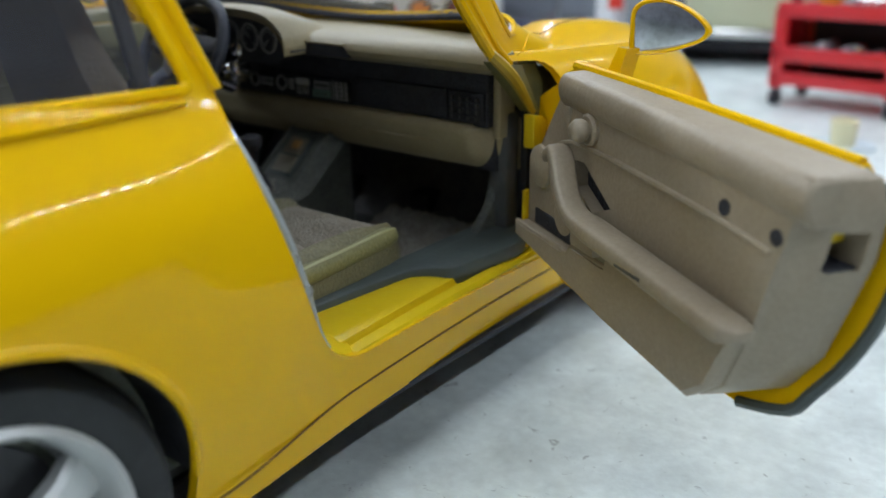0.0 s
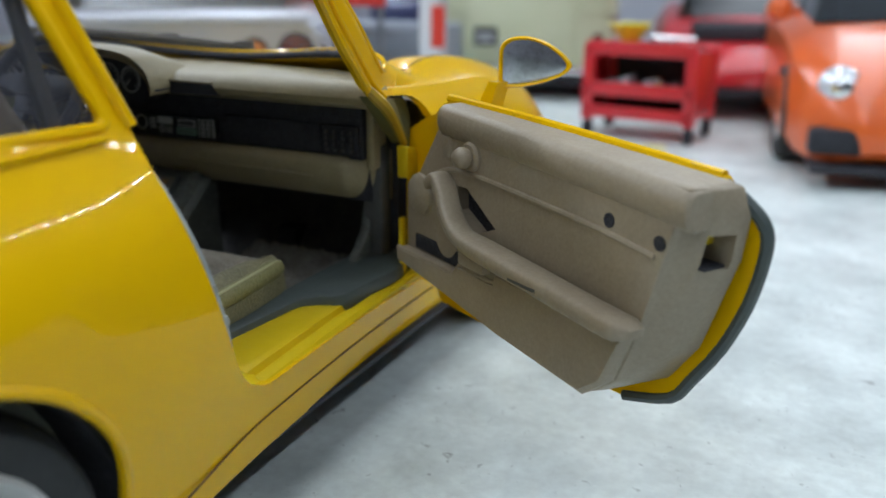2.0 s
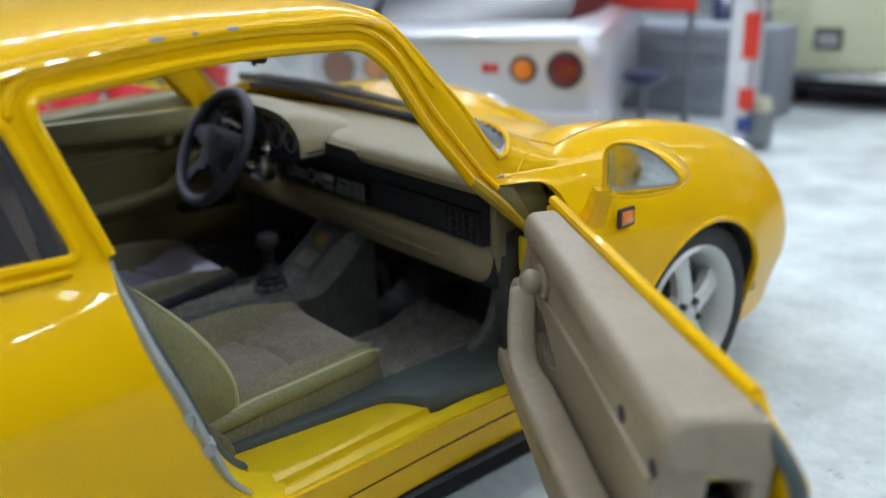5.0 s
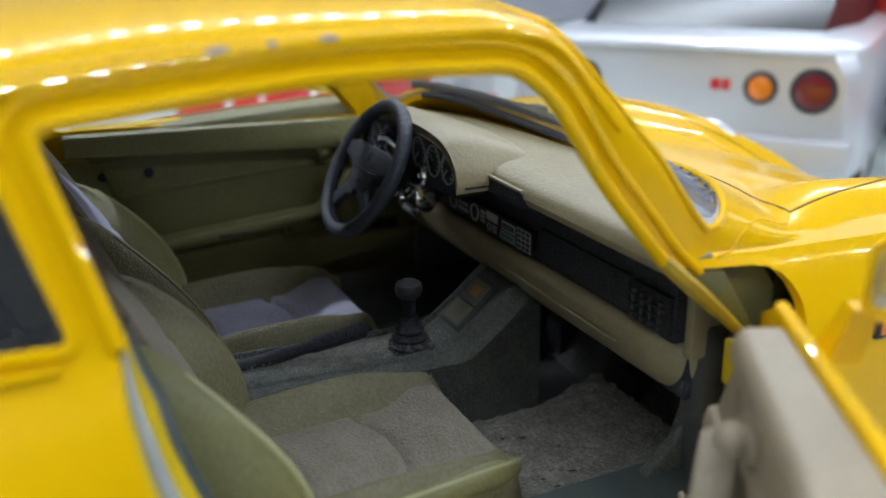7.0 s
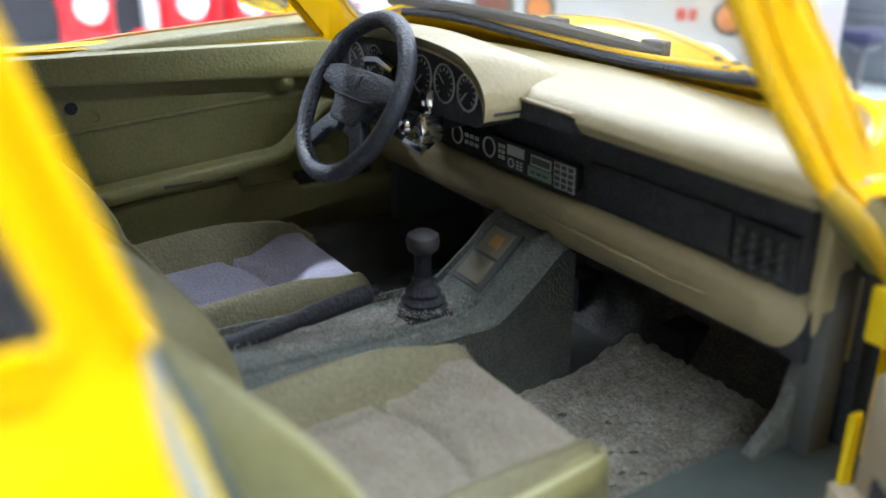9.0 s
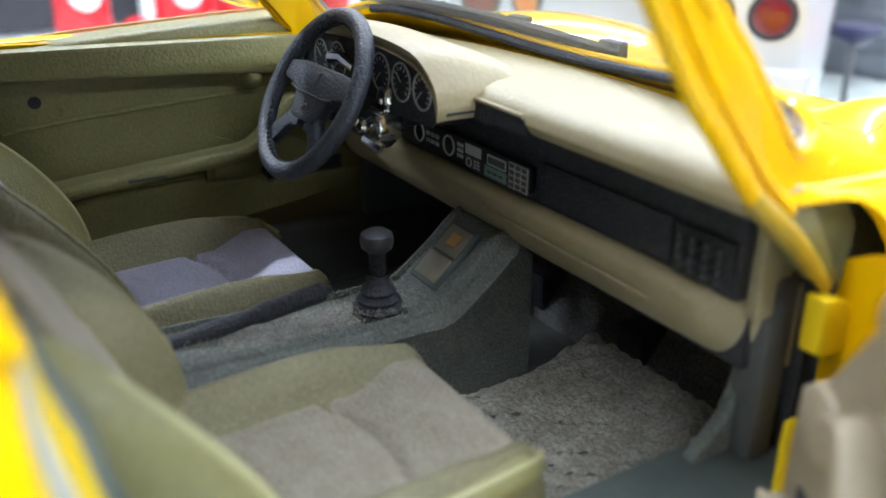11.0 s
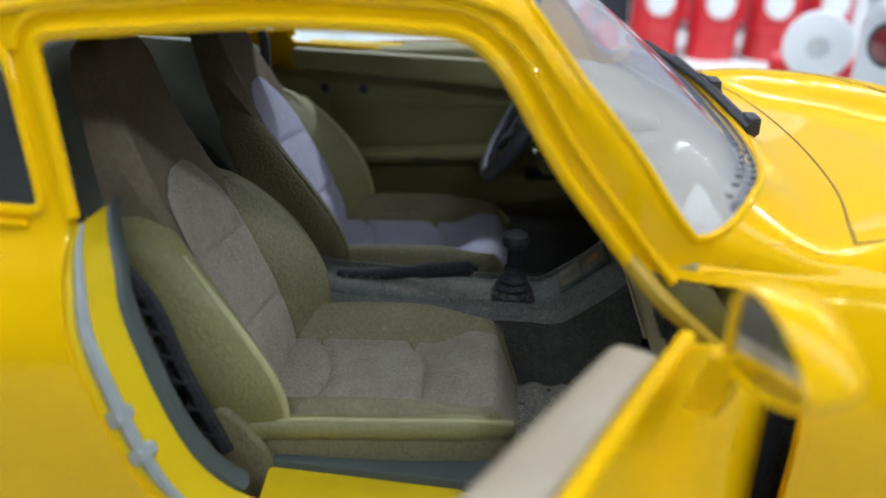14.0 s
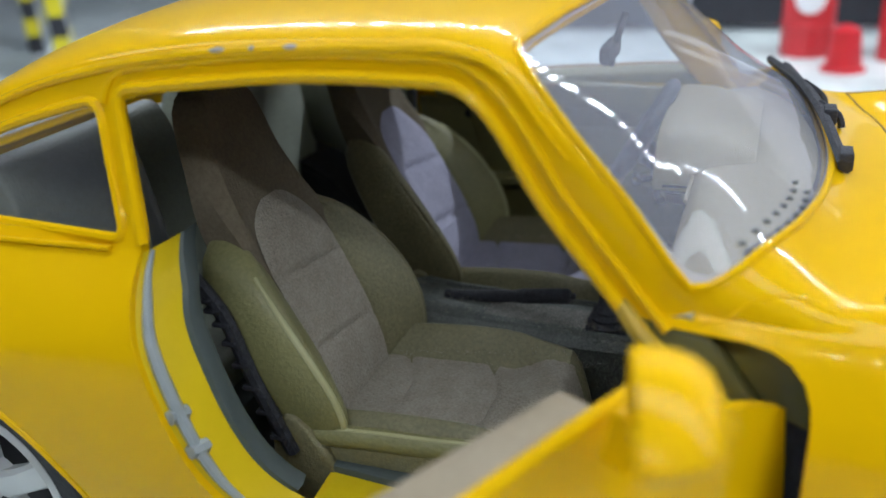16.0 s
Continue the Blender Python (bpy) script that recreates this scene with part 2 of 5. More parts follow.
    bm = loft([[put(p, a) for p in outline], [put(p, b) for p in outline]])
    bmesh.ops.recalc_face_normals(bm, faces=bm.faces)
    return bevel(bm, round_by, segments) if round_by else bm


def tube(points, radius, sides=8, closed=False, flat=1.0):
    """A round rod along points; radius may be a list."""
    pts = [Vector(p) for p in points]
    n = len(pts)
    rings, side = [], None
    for i, p in enumerate(pts):
        ahead = (pts[(i + 1) % n] if closed or i + 1 < n else p) - (pts[i - 1] if closed or i else p)
        ahead.normalize()
        if side is None:
            side = ahead.orthogonal().normalized()
        side = (side - ahead * side.dot(ahead)).normalized()
        up = ahead.cross(side)
        r = radius[i] if isinstance(radius, (list, tuple)) else radius
        rings.append([p + r * (side * math.cos(w) + flat * up * math.sin(w)) for w in (2 * math.pi * j / sides for j in range(sides))])
    if closed:
        rings.append(rings[0])
    bm = loft(rings, True, not closed)
    if closed:
        bmesh.ops.remove_doubles(bm, verts=bm.verts, dist=1e-6)
    return bm


def smooth_line(points, steps=6, closed=False):
    """Points along a smooth curve through the given ones."""
    p = [Vector(q) for q in points]
    n, out = len(p), []
    for i in range(n if closed else n - 1):
        a, b = p[i], p[(i + 1) % n]
        before = p[i - 1] if closed or i else a
        after = p[(i + 2) % n] if closed or i + 2 < n else b
        for j in range(steps):
            s = j / steps
            out.append(0.5 * (2 * a + (b - before) * s + (2 * before - 5 * a + 4 * b - after) * s * s + (3 * a - before - 3 * b + after) * s**3))
    return out if closed else out + [p[-1]]


def lathe(profile, sides=32, axis="x", caps=True):
    """A profile of (radius, along) turned about an axis."""
    rings = []
    for r, c in profile:
        ring = []
        for j in range(sides):
            w = 2 * math.pi * j / sides
            u, v = max(r, 1e-4) * math.cos(w), max(r, 1e-4) * math.sin(w)
            ring.append({"x": (c, u, v), "y": (u, c, v), "z": (u, v, c)}[axis])
        rings.append(ring)
    return loft(rings, True, caps)


def merged(*pieces):
    bm = bmesh.new()
    for q in pieces:
        me = bpy.data.meshes.new("piece")
        q.to_mesh(me)
        q.free()
        bm.from_mesh(me)
        bpy.data.meshes.remove(me)
    return bm


def cut(bm, cutters, thickness=0.0, tolerant=False):
    """The bmesh with a wall thickness, less the cutters."""
    me = bpy.data.meshes.new("work")
    bmesh.ops.remove_doubles(bm, verts=bm.verts, dist=1e-5)
    bmesh.ops.recalc_face_normals(bm, faces=bm.faces)
    bm.to_mesh(me)
    bm.free()
    ob = new("work", me)
    if thickness:
        s = ob.modifiers.new("wall", "SOLIDIFY")
        s.thickness, s.offset = thickness, -1
    gone = []
    for c in cutters:
        cm = bpy.data.meshes.new("cutter")
        bmesh.ops.recalc_face_normals(c, faces=c.faces)
        c.to_mesh(cm)
        c.free()
        co = new("cutter", cm)
        gone.append(co)
        b = ob.modifiers.new("cut", "BOOLEAN")
        b.object, b.operation, b.solver, b.use_self, b.use_hole_tolerant = co, "DIFFERENCE", "EXACT", tolerant, tolerant
    done = bpy.data.meshes.new_from_object(ob.evaluated_get(bpy.context.evaluated_depsgraph_get()))
    out = bmesh.new()
    out.from_mesh(done)
    for o in (ob, *gone):
        data = o.data
        bpy.data.objects.remove(o)
        bpy.data.meshes.remove(data)
    bpy.data.meshes.remove(done)
    return out


# ---------------------------------------------------------------- the yellow car
car = thing("model_car", "yellow die-cast model sports coupe with its passenger door open", "model car")

# body lines along the car (y forwards from the gear lever)
half_width = spline((-2.28, 0.42), (-2.2, 0.60), (-2.0, 0.78), (-1.65, 0.88), (-1.25, 0.92), (-0.8, 0.902), (-0.4, 0.862), (0.2, 0.83), (0.7, 0.835), (1.0, 0.85), (1.35, 0.825), (1.62, 0.74), (1.8, 0.58), (1.89, 0.36))
belt = spline((-2.28, 0.52), (-2.1, 0.70), (-1.8, 0.83), (-1.4, 0.90), (-1.0, 0.935), (-0.7, 0.935), (0.0, 0.912), (0.35, 0.885), (0.6, 0.872), (1.0, 0.845), (1.3, 0.775), (1.55, 0.67), (1.75, 0.54), (1.89, 0.42))
crown = spline((-2.28, 0.56), (-2.1, 0.76), (-1.8, 0.88), (-1.5, 1.03), (-1.24, 1.195), (-1.0, 1.29), (-0.7, 1.34), (-0.35, 1.352), (-0.1, 1.34), (0.0, 1.315), (0.1, 1.24), (0.2, 1.16), (0.3, 1.08), (0.4, 0.998), (0.48, 0.935), (0.58, 0.905), (0.8, 0.868), (1.1, 0.80), (1.4, 0.70), (1.65, 0.585), (1.8, 0.48), (1.89, 0.42))
flank = spline((0.0, 0.925), (0.18, 0.95), (0.45, 1.0), (0.7, 0.992), (0.86, 0.955), (0.95, 0.915), (1.0, 0.888))
rail_height = spline((-1.6, 0.88), (-1.44, 0.97), (-1.30, 1.065), (-1.05, 1.185), (-0.834, 1.24), (-0.616, 1.272), (-0.417, 1.285), (-0.233, 1.287), (-0.12, 1.284), (-0.046, 1.258), (0.03, 1.165), (0.071, 1.115), (0.12, 1.055), (0.2, 0.955), (0.265, 0.89), (0.3, 0.868))
rail_width = spline((-1.6, 0.72), (-1.3, 0.69), (-1.0, 0.672), (-0.8, 0.677), (-0.6, 0.688), (-0.4, 0.695), (-0.1, 0.698), (0.03, 0.716), (0.12, 0.728), (0.22, 0.738))
LOW = 0.185


def ease(a, b, v):
    s = min(max((v - a) / (b - a), 0.0), 1.0)
    return s * s * (3 - 2 * s)


haunch = spline((0.0, 0.925), (0.18, 0.95), (0.45, 0.998), (0.65, 1.0), (0.78, 0.985), (0.88, 0.943), (0.95, 0.900), (1.0, 0.863))


def side_x(y, z):
    q = (z - LOW) / (belt(y) - LOW)
    rear = ease(-0.58, -0.90, y)
    return half_width(y) * (flank(q) * (1 - rear) + haunch(q) * rear)


def rail(y):
    """The corner between a flank window and the roof."""
    xb, zb = side_x(y, belt(y)), belt(y)
    return min(rail_width(y), xb - 0.006), min(max(rail_height(y), zb + 0.004), max(crown(y) - 0.004, zb + 0.001))


def top_z(x, y):
    xr, zr = rail(y)
    x = abs(x)
    if x >= xr:
        xb, zb = side_x(y, belt(y)), belt(y)
        return zr + (zb - zr) * min((x - xr) / (xb - xr), 1.0)
    n = 2.3
    return zr + (crown(y) - zr) * (1 - (x / xr) ** n) ** (1 / n)


def glass_x(y, z):
    if z <= belt(y):
        return side_x(y, z)
    xb, zb = side_x(y, belt(y)), belt(y)
    xr, zr = rail(y)
    if z <= zr:
        return xb + (xr - xb) * ((z - zb) / (zr - zb)) ** 0.92
    q = min((z - zr) / max(crown(y) - zr, 1e-4), 1.0)
    return xr * (1 - q**2.3) ** (1 / 2.3)


def bonnet_z(q, y):
    """The height of the front lid and wings, q from 0 at the wing's edge to 1 on the middle line."""
    zb, zt = belt(y), crown(y)
    return zb + 0.066 * math.sin(math.pi * min(q / 0.42, 1.0)) * (1 - 0.3 * q) + (zt - zb) * ease(0.12, 0.62, q)


def body_section(y):
    ring = []
    for i in range(17):
        z = LOW + (belt(y) - LOW) * i / 16
        ring.append((side_x(y, z), y, z))
    xb, zb, zt = side_x(y, belt(y)), belt(y), crown(y)
    xr, zr = rail(y)
    front = ease(0.42, 0.70, y)
    for i in range(1, 27):
        if i <= 8:
            z1 = zb + (zr - zb) * i / 8
            x1 = glass_x(y, z1) if zr - zb > 0.01 else xb + (xr - xb) * i / 8
        else:
            w = math.pi / 2 * (i - 8) / 18
            x1, z1 = xr * max(math.cos(w), 0) ** (2 / 2.3), zr + (zt - zr) * math.sin(w) ** (2 / 2.3)
        q = max(i - 6, i / 8) / 20
        x2, z2 = xb * (1 - q), bonnet_z(q, y)
        ring.append((x1 + (x2 - x1) * front, y, z1 + (z2 - z1) * front))
    return ring + [(-x, b, z) for x, b, z in reversed(ring[:-1])]


def skin_z(x, y):
    """The height of the upper skin at a place seen from above."""
    front = ease(0.42, 0.70, y)
    q = 1 - min(abs(x) / side_x(y, belt(y)), 1.0)
    return top_z(x, y) * (1 - front) + bonnet_z(q, y) * front


def rounded(outline, radius, steps=5):
    """An outline with its corners rounded; radius may be a list, one for each corner."""
    out, n = [], len(outline)
    for i, p in enumerate(outline):
        r = radius[i] if isinstance(radius, (list, tuple)) else radius
        p, a, b = Vector(p), Vector(outline[i - 1]), Vector(outline[(i + 1) % n])
        da, db = (a - p), (b - p)
        r = min(r, da.length * 0.49, db.length * 0.49)
        a, b = p + da.normalized() * r, p + db.normalized() * r
        out += [((1 - s) ** 2 * a + 2 * s * (1 - s) * p + s * s * b) for s in (j / steps for j in range(steps + 1))] if r > 0 else [p]
    return [tuple(q) for q in out]


REAR_EDGE = [(-0.712, 0.945), (-0.720, 0.88), (-0.708, 0.787), (-0.672, 0.677), (-0.632, 0.56), (-0.59, 0.465), (-0.53, 0.395), (-0.45, 0.355)]
PILLAR = [(0.156, 0.893), (0.033, 1.042), (-0.057, 1.188), (-0.115, 1.237), (-0.40, 1.247), (-0.782, 1.208)]
DOOR_HOLE = rounded([(0.42, 0.33), (0.44, 0.856), (0.235, 0.876)] + PILLAR + REAR_EDGE, [0.04, 0.12, 0.03, 0.05, 0.05, 0.04, 0.05, 0.3, 0.04, 0.03, 0.05, 0.1, 0.1, 0.1, 0.1, 0.08, 0.06])
LEFT_WINDOW = rounded([(0.150, 0.902)] + PILLAR[1:] + [(-0.712, 0.922)], [0.02, 0.05, 0.04, 0.05, 0.3, 0.04, 0.02])
QUARTER = rounded([(-0.754, 0.95), (-0.824, 1.192), (-1.10, 1.125), (-1.36, 1.0), (-1.33, 0.965)], [0.03, 0.04, 0.2, 0.03, 0.03])
SCREEN = rounded([(-0.735, 0.298), (-0.56, 0.392), (-0.32, 0.448), (0.0, 0.478), (0.32, 0.448), (0.56, 0.392), (0.735, 0.298), (0.714, 0.14), (0.702, 0.05), (0.672, -0.038), (0.3, 0.008), (0.0, 0.02), (-0.3, 0.008), (-0.672, -0.038), (-0.702, 0.05), (-0.714, 0.14)], [0.085, 0.15, 0.15, 0.2, 0.15, 0.15, 0.085, 0.1, 0.1, 0.05, 0.15, 0.15, 0.15, 0.05, 0.1, 0.1])
BACKLIGHT = rounded([(-0.52, -1.75), (0.52, -1.75), (0.56, -1.22), (-0.56, -1.22)], 0.12)

stations = [-2.28 + 4.17 * i / 100 for i in range(101)]
shell = loft([body_section(y) for y in stations], closed=False)
tree = BVHTree.FromBMesh(shell)


def on_top(x, y):
    """The height of the upper skin, met from above."""
    return tree.ray_cast(Vector((x, y, 3.0)), Vector((0, 0, -1)))[0].z


FRONT_AXLE, REAR_AXLE, HUB = 1.0, -1.24, 0.312
cutters = [prism(DOOR_HOLE, 0.40, 1.3), prism(LEFT_WINDOW, -1.3, -0.40), prism(QUARTER, 0.40, 1.3), prism(QUARTER, -1.3, -0.40), prism(SCREEN, 0.84, 1.6, "z"), prism(BACKLIGHT, 0.86, 1.6, "z")]
for axle, r in ((FRONT_AXLE, 0.322), (REAR_AXLE - 0.012, 0.364)):
    c = lathe([(r, -1.3), (r, 1.3)], 64)
    bmesh.ops.translate(c, verts=c.verts, vec=(0, axle, HUB + (0.0 if axle > 0 else 0.012)))
    cutters.append(c)
body = part("body", cut(shell, cutters, 0.022, True), YELLOW, car, "glossy yellow painted body shell")
part("underbody", box((-0.62, -2.0, 0.135), (0.62, 1.15, 0.215), 0.02), BLACK, car, "black plastic underbody")
for s in (1, -1):
    # black skirt line, wheel housings
    part("sill_skirt", prism([(s * 0.60, 0.150), (s * 0.772, 0.158), (s * 0.790, 0.190), (s * 0.60, 0.215)], -0.86, 0.66, "y", 0.008), BLACK, body, "matt black lower sill edge")
    # the crease is a dark line with its shade in the colour
    part("skirt_crease", tube([(s * (side_x(y, 0.272 + 0.02 * ease(-0.5, -0.85, y)) + 0.0005), y, 0.272 - 0.03 * ease(-0.45, -0.85, y)) for y in (-0.87 + 1.5 * j / 40 for j in range(41))], 0.0028, 6), GROOVE, body)
    for axle, r in ((FRONT_AXLE, 0.33), (REAR_AXLE, 0.36)):
        half = [(r * math.cos(w), r * math.sin(w)) for w in (math.pi * j / 20 for j in range(21))]
        shape = [(axle + a, HUB + b) for a, b in half] + [(axle + a * 1.05, HUB + b * 1.05) for a, b in reversed(half)]
        part("wheel_housing", prism(shape, s * 0.50, s * (0.80 if axle > 0 else 0.85)), BLACK, body)
        part("wheel_well_wall", prism([(axle + a, HUB + b) for a, b in half], s * 0.49, s * 0.51), BLACK, body)
    rim_line = []
    for j in range(33):
        w = math.pi * j / 32
        axle, r, zc = REAR_AXLE - 0.012, 0.366, HUB + 0.012
        y, z = axle + r * math.cos(w), zc + r * math.sin(w)
        rim_line.append((s * (side_x(y, max(z, 0.21)) - 0.006), y, z))
    part("wheel_arch", tube(rim_line, 0.011, 8), YELLOW, body)
    rim_line = [(s * (side_x(FRONT_AXLE + 0.324 * math.cos(w), max(HUB + 0.324 * math.sin(w), 0.21)) - 0.006), FRONT_AXLE + 0.324 * math.cos(w), HUB + 0.324 * math.sin(w)) for w in (math.pi * j / 32 for j in range(33))]
    part("wheel_arch", tube(rim_line, 0.010, 8), YELLOW, body)


def on_side(outline, s, out=0.0):
    return [(s * (glass_x(y, z) + out), y, z) for y, z in outline]


def grown(outline, by):
    """An outline in a plane, moved outwards from its middle."""
    n = len(outline)
    res = []
    area = sum(outline[i - 1][0] * outline[i][1] - outline[i][0] * outline[i - 1][1] for i in range(n))
    for i in range(n):
        d = Vector(outline[(i + 1) % n]) - Vector(outline[i - 1])
        d = d.normalized() if d.length else Vector((1, 0))
        o = Vector((d.y, -d.x)) * (1 if area > 0 else -1)
        res.append(tuple(Vector(outline[i]) + o * by))
    return res


# window frames and the rain channel over them
for s in (1, -1):
    corner = rounded(PILLAR + [(-0.712, 0.945)], [0.0, 0.05, 0.04, 0.05, 0.3, 0.04, 0])
    part("window_frame", tube(on_side(corner, s), 0.0125, 8), YELLOW, body)
    wide = [grown(corner, d) for d in (0.034, -0.034)]
    wide = max(wide, key=lambda line: line[len(line) // 2][1])[4:-2]
    part("frame_ridge", tube(on_side([(0.222, 0.872), (0.184, 0.913)] + wide, s), 0.0085, 8), YELLOW, body)
    part("quarter_window_frame", tube(on_side(QUARTER, s, -0.002), 0.011, 8, True), YELLOW, body)
    ridge = [-1.44 + 1.50 * j / 60 for j in range(61)]
    part("rain_rail", tube([(s * (rail(y)[0] + 0.002), y, rail(y)[1]) for y in ridge], [0.0095 - 0.006 * ease(-0.14, 0.02, y) for y in ridge], 8), YELLOW, body)
    part("belt_moulding", tube([(s * (side_x(y, 0.928) + 0.001), y, 0.936) for y in (-1.42 + 0.64 * j / 12 for j in range(13))], 0.006, 8), YELLOW, body)
for x, y, l in ((0.70, -0.40, 0.035), (0.70, -0.475, 0.015), (0.70, -0.545, 0.045)):
    part("paint_chip", tube([(rail(y + d)[0] + 0.006, y + d, rail(y + d)[1] + 0.004) for d in (-l / 2, 0, l / 2)], [0.003, 0.0065, 0.003], 6), CHIP, body, "bare grey metal chip in the paint")


# glass
def screen_pane(outline, drop, scale=1.0, height=top_z):
    bm = bmesh.new()
    cx, cy = 0.0, sum(p[1] for p in outline) / len(outline)
    rows = []
    for k in (1.0, 0.85, 0.7, 0.55, 0.4, 0.25, 0.1):
        rows.append([bm.verts.new((x, y, height(x, y) - drop)) for x, y in ((cx + (p[0] - cx) * k * scale, cy + (p[1] - cy) * k * scale) for p in outline)])
    n = len(outline)
    for a, b in zip(rows, rows[1:]):
        for i in range(n):
            bm.faces.new((a[i], a[(i + 1) % n], b[(i + 1) % n], b[i]))
    bm.faces.new(rows[-1])
    return bm


part("windscreen", screen_pane(SCREEN, 0.012, 1.01), GLASS, car, "clear plastic windscreen with a frosted edge").visible_shadow = False
band = bmesh.new()
cy = sum(p[1] for p in SCREEN) / len(SCREEN)
inner = [(p[0] * 0.982, cy + (p[1] - cy) * 0.965) for p in SCREEN]
va = [band.verts.new((x, y, top_z(x, y) - 0.008)) for x, y in SCREEN]
vb = [band.verts.new((x, y, top_z(x, y) - 0.009)) for x, y in inner]
for i in range(len(va)):
    band.faces.new((va[i], va[(i + 1) % len(va)], vb[(i + 1) % len(va)], vb[i]))
part("screen_edge", band, FROST, body, "frosted pale windscreen edge").visible_shadow = False
part("screen_surround", tube([(x, y, top_z(x, y)) for x, y in SCREEN], 0.0075, 8, True), YELLOW, body)
part("rear_window", screen_pane(BACKLIGHT, 0.012, 1.01), GLASS, car, "clear plastic rear window").visible_shadow = False
for s in (1, -1):
    bm = bmesh.new()
    rows = []
    cy, cz = sum(p[0] for p in QUARTER) / len(QUARTER), sum(p[1] for p in QUARTER) / len(QUARTER)
    for k in (1.02, 0.7, 0.35):
        rows.append([bm.verts.new((s * (glass_x(y, z) - 0.012), y, z)) for y, z in ((cy + (p[0] - cy) * k, cz + (p[1] - cz) * k) for p in QUARTER)])
    for a, b in zip(rows, rows[1:]):
        for i in range(len(a)):
            bm.faces.new((a[i], a[(i + 1) % len(a)], b[(i + 1) % len(a)], b[i]))
    bm.faces.new(rows[-1])
    part("quarter_window", bm, SMOKED, car, "smoky clear plastic quarter window").visible_shadow = False

front_edge = [p for p in SCREEN if p[1] > 0.25]
part("screen_seal", tube([(x * 0.985, y - 0.016, top_z(x * 0.985, y - 0.016) - 0.024) for x, y in front_edge if abs(x) < 0.66], 0.010, 8), BLACK, body, "black seal at the foot of the windscreen")

# lid seams, lamps and wipers on the nose
seam = smooth_line([(-0.645, 0.53, 0), (-0.36, 0.598, 0), (0, 0.625, 0), (0.36, 0.598, 0), (0.645, 0.53, 0)], 8)
part("lid_seam", tube([(p.x, p.y, on_top(p.x, p.y) - 0.0005) for p in seam], 0.003, 6), GROOVE, body, "brown line for the shaded gap round the front lid")
for s in (1, -1):
    seam = smooth_line([(s * 0.645, 0.53, 0), (s * 0.615, 0.75, 0), (s * 0.565, 1.0, 0), (s * 0.50, 1.3, 0), (s * 0.36, 1.58, 0), (0, 1.70, 0)], 8)
    part("lid_seam", tube([(p.x, p.y, on_top(p.x, p.y) - 0.0005) for p in seam], 0.003, 6), GROOVE, body)
    lamp = lathe([(0.0, 0.05), (0.05, 0.042), (0.085, 0.025), (0.10, 0.0), (0.09, -0.03)], 28, "y")
    bmesh.ops.rotate(lamp, verts=lamp.verts, cent=(0, 0, 0), matrix=Matrix.Rotation(radians(48), 3, "X"))
    bmesh.ops.translate(lamp, verts=lamp.verts, vec=(s * 0.585, 1.47, skin_z(0.585, 1.47) - 0.045))
    part("headlight", lamp, LENS, car, "clear round headlight lens")
part("side_marker", merged(box((0.826, 0.578, 0.706), (0.838, 0.642, 0.758), 0.004)), BLACK, car, "dark-framed side repeater")
part("side_marker_lens", box((0.830, 0.587, 0.714), (0.8415, 0.633, 0.750), 0.003), AMBER, car, "orange side repeater lens")
for a, b, c in (((-0.22, 0.50, 0.93), (-0.62, 0.372, 0.985), (0.125, 0.49, 0.948)), ((-0.40, 0.47, 0.93), (-0.70, 0.330, 0.985), (-0.16, 0.468, 0.962))):
    mid = [(b[i] + c[i]) / 2 for i in range(3)]
    w = part("wiper", tube(smooth_line([a, (a[0] * 0.6 + mid[0] * 0.4, a[1] - 0.012, a[2] + 0.03), (mid[0], mid[1] + 0.014, mid[2] + 0.016)], 5), 0.009, 6), BLACK, car, "black wiper arm and blade")
    part("blade", tube(smooth_line([b, (mid[0], mid[1] + 0.016, mid[2] + 0.006), c], 6), 0.012, 6, flat=1.6), BLACK, w)
    part("clip", box((c[0] - 0.06, c[1] - 0.012, c[2] - 0.01), (c[0], c[1] + 0.016, c[2] + 0.026), 0.004), BLACK, w)
frit = merged(*[box((x - 0.006, SY - 0.006, top_z(x, SY) - 0.0125), (x + 0.006, SY + 0.006, top_z(x, SY) - 0.0095)) for x, SY in ((0.34 + 0.042 * i, 0.442 - 0.095 * (i / 8) ** 1.7 - d) for i in range(8) for d in (0.026, 0.048))])
tagged(part("frit_dots", frit, DARKGREY, body), "dark printed dots along the screen edge", kind="stuff")
ridge_line = smooth_line([(0.738, 0.27, 0.0), (0.725, 0.33, 0.0), (0.695, 0.405, 0.0), (0.690, 0.47, 0.0), (0.655, 0.52, 0.0)], 6)
for s in (1, -1):
    part("cowl_ridge", tube([(s * p.x, p.y, on_top(p.x, p.y) - 0.0012) for p in ridge_line], 0.0028, 6), YELLOW, body)

# the sill, jambs and weather strip of the open doorway
rings = []
for j in range(13):
    y = -0.47 + 0.89 * j / 12
    xo = side_x(y, 0.345) - 0.004
    rings.append([(0.60, y, 0.24), (0.60, y, 0.372), (0.628, y, 0.382), (xo - 0.052, y, 0.368), (xo - 0.047, y, 0.352), (xo - 0.034, y, 0.350), (xo - 0.030, y, 0.359), (xo - 0.008, y, 0.357), (xo - 0.001, y, 0.346), (xo - 0.006, y, 0.30), (xo - 0.05, y, 0.24)])
part("door_sill", bevel(loft(rings), 0.003), YELLOW_MATT, body, "bright yellow door sill with a step")
edge3 = [(side_x(y, z) - 0.006, y, z) for y, z in REAR_EDGE]
line = [p for p in smooth_line(edge3, 6) if p.z < 0.935]
strip_line = [p for p in line if p.z > 0.40]
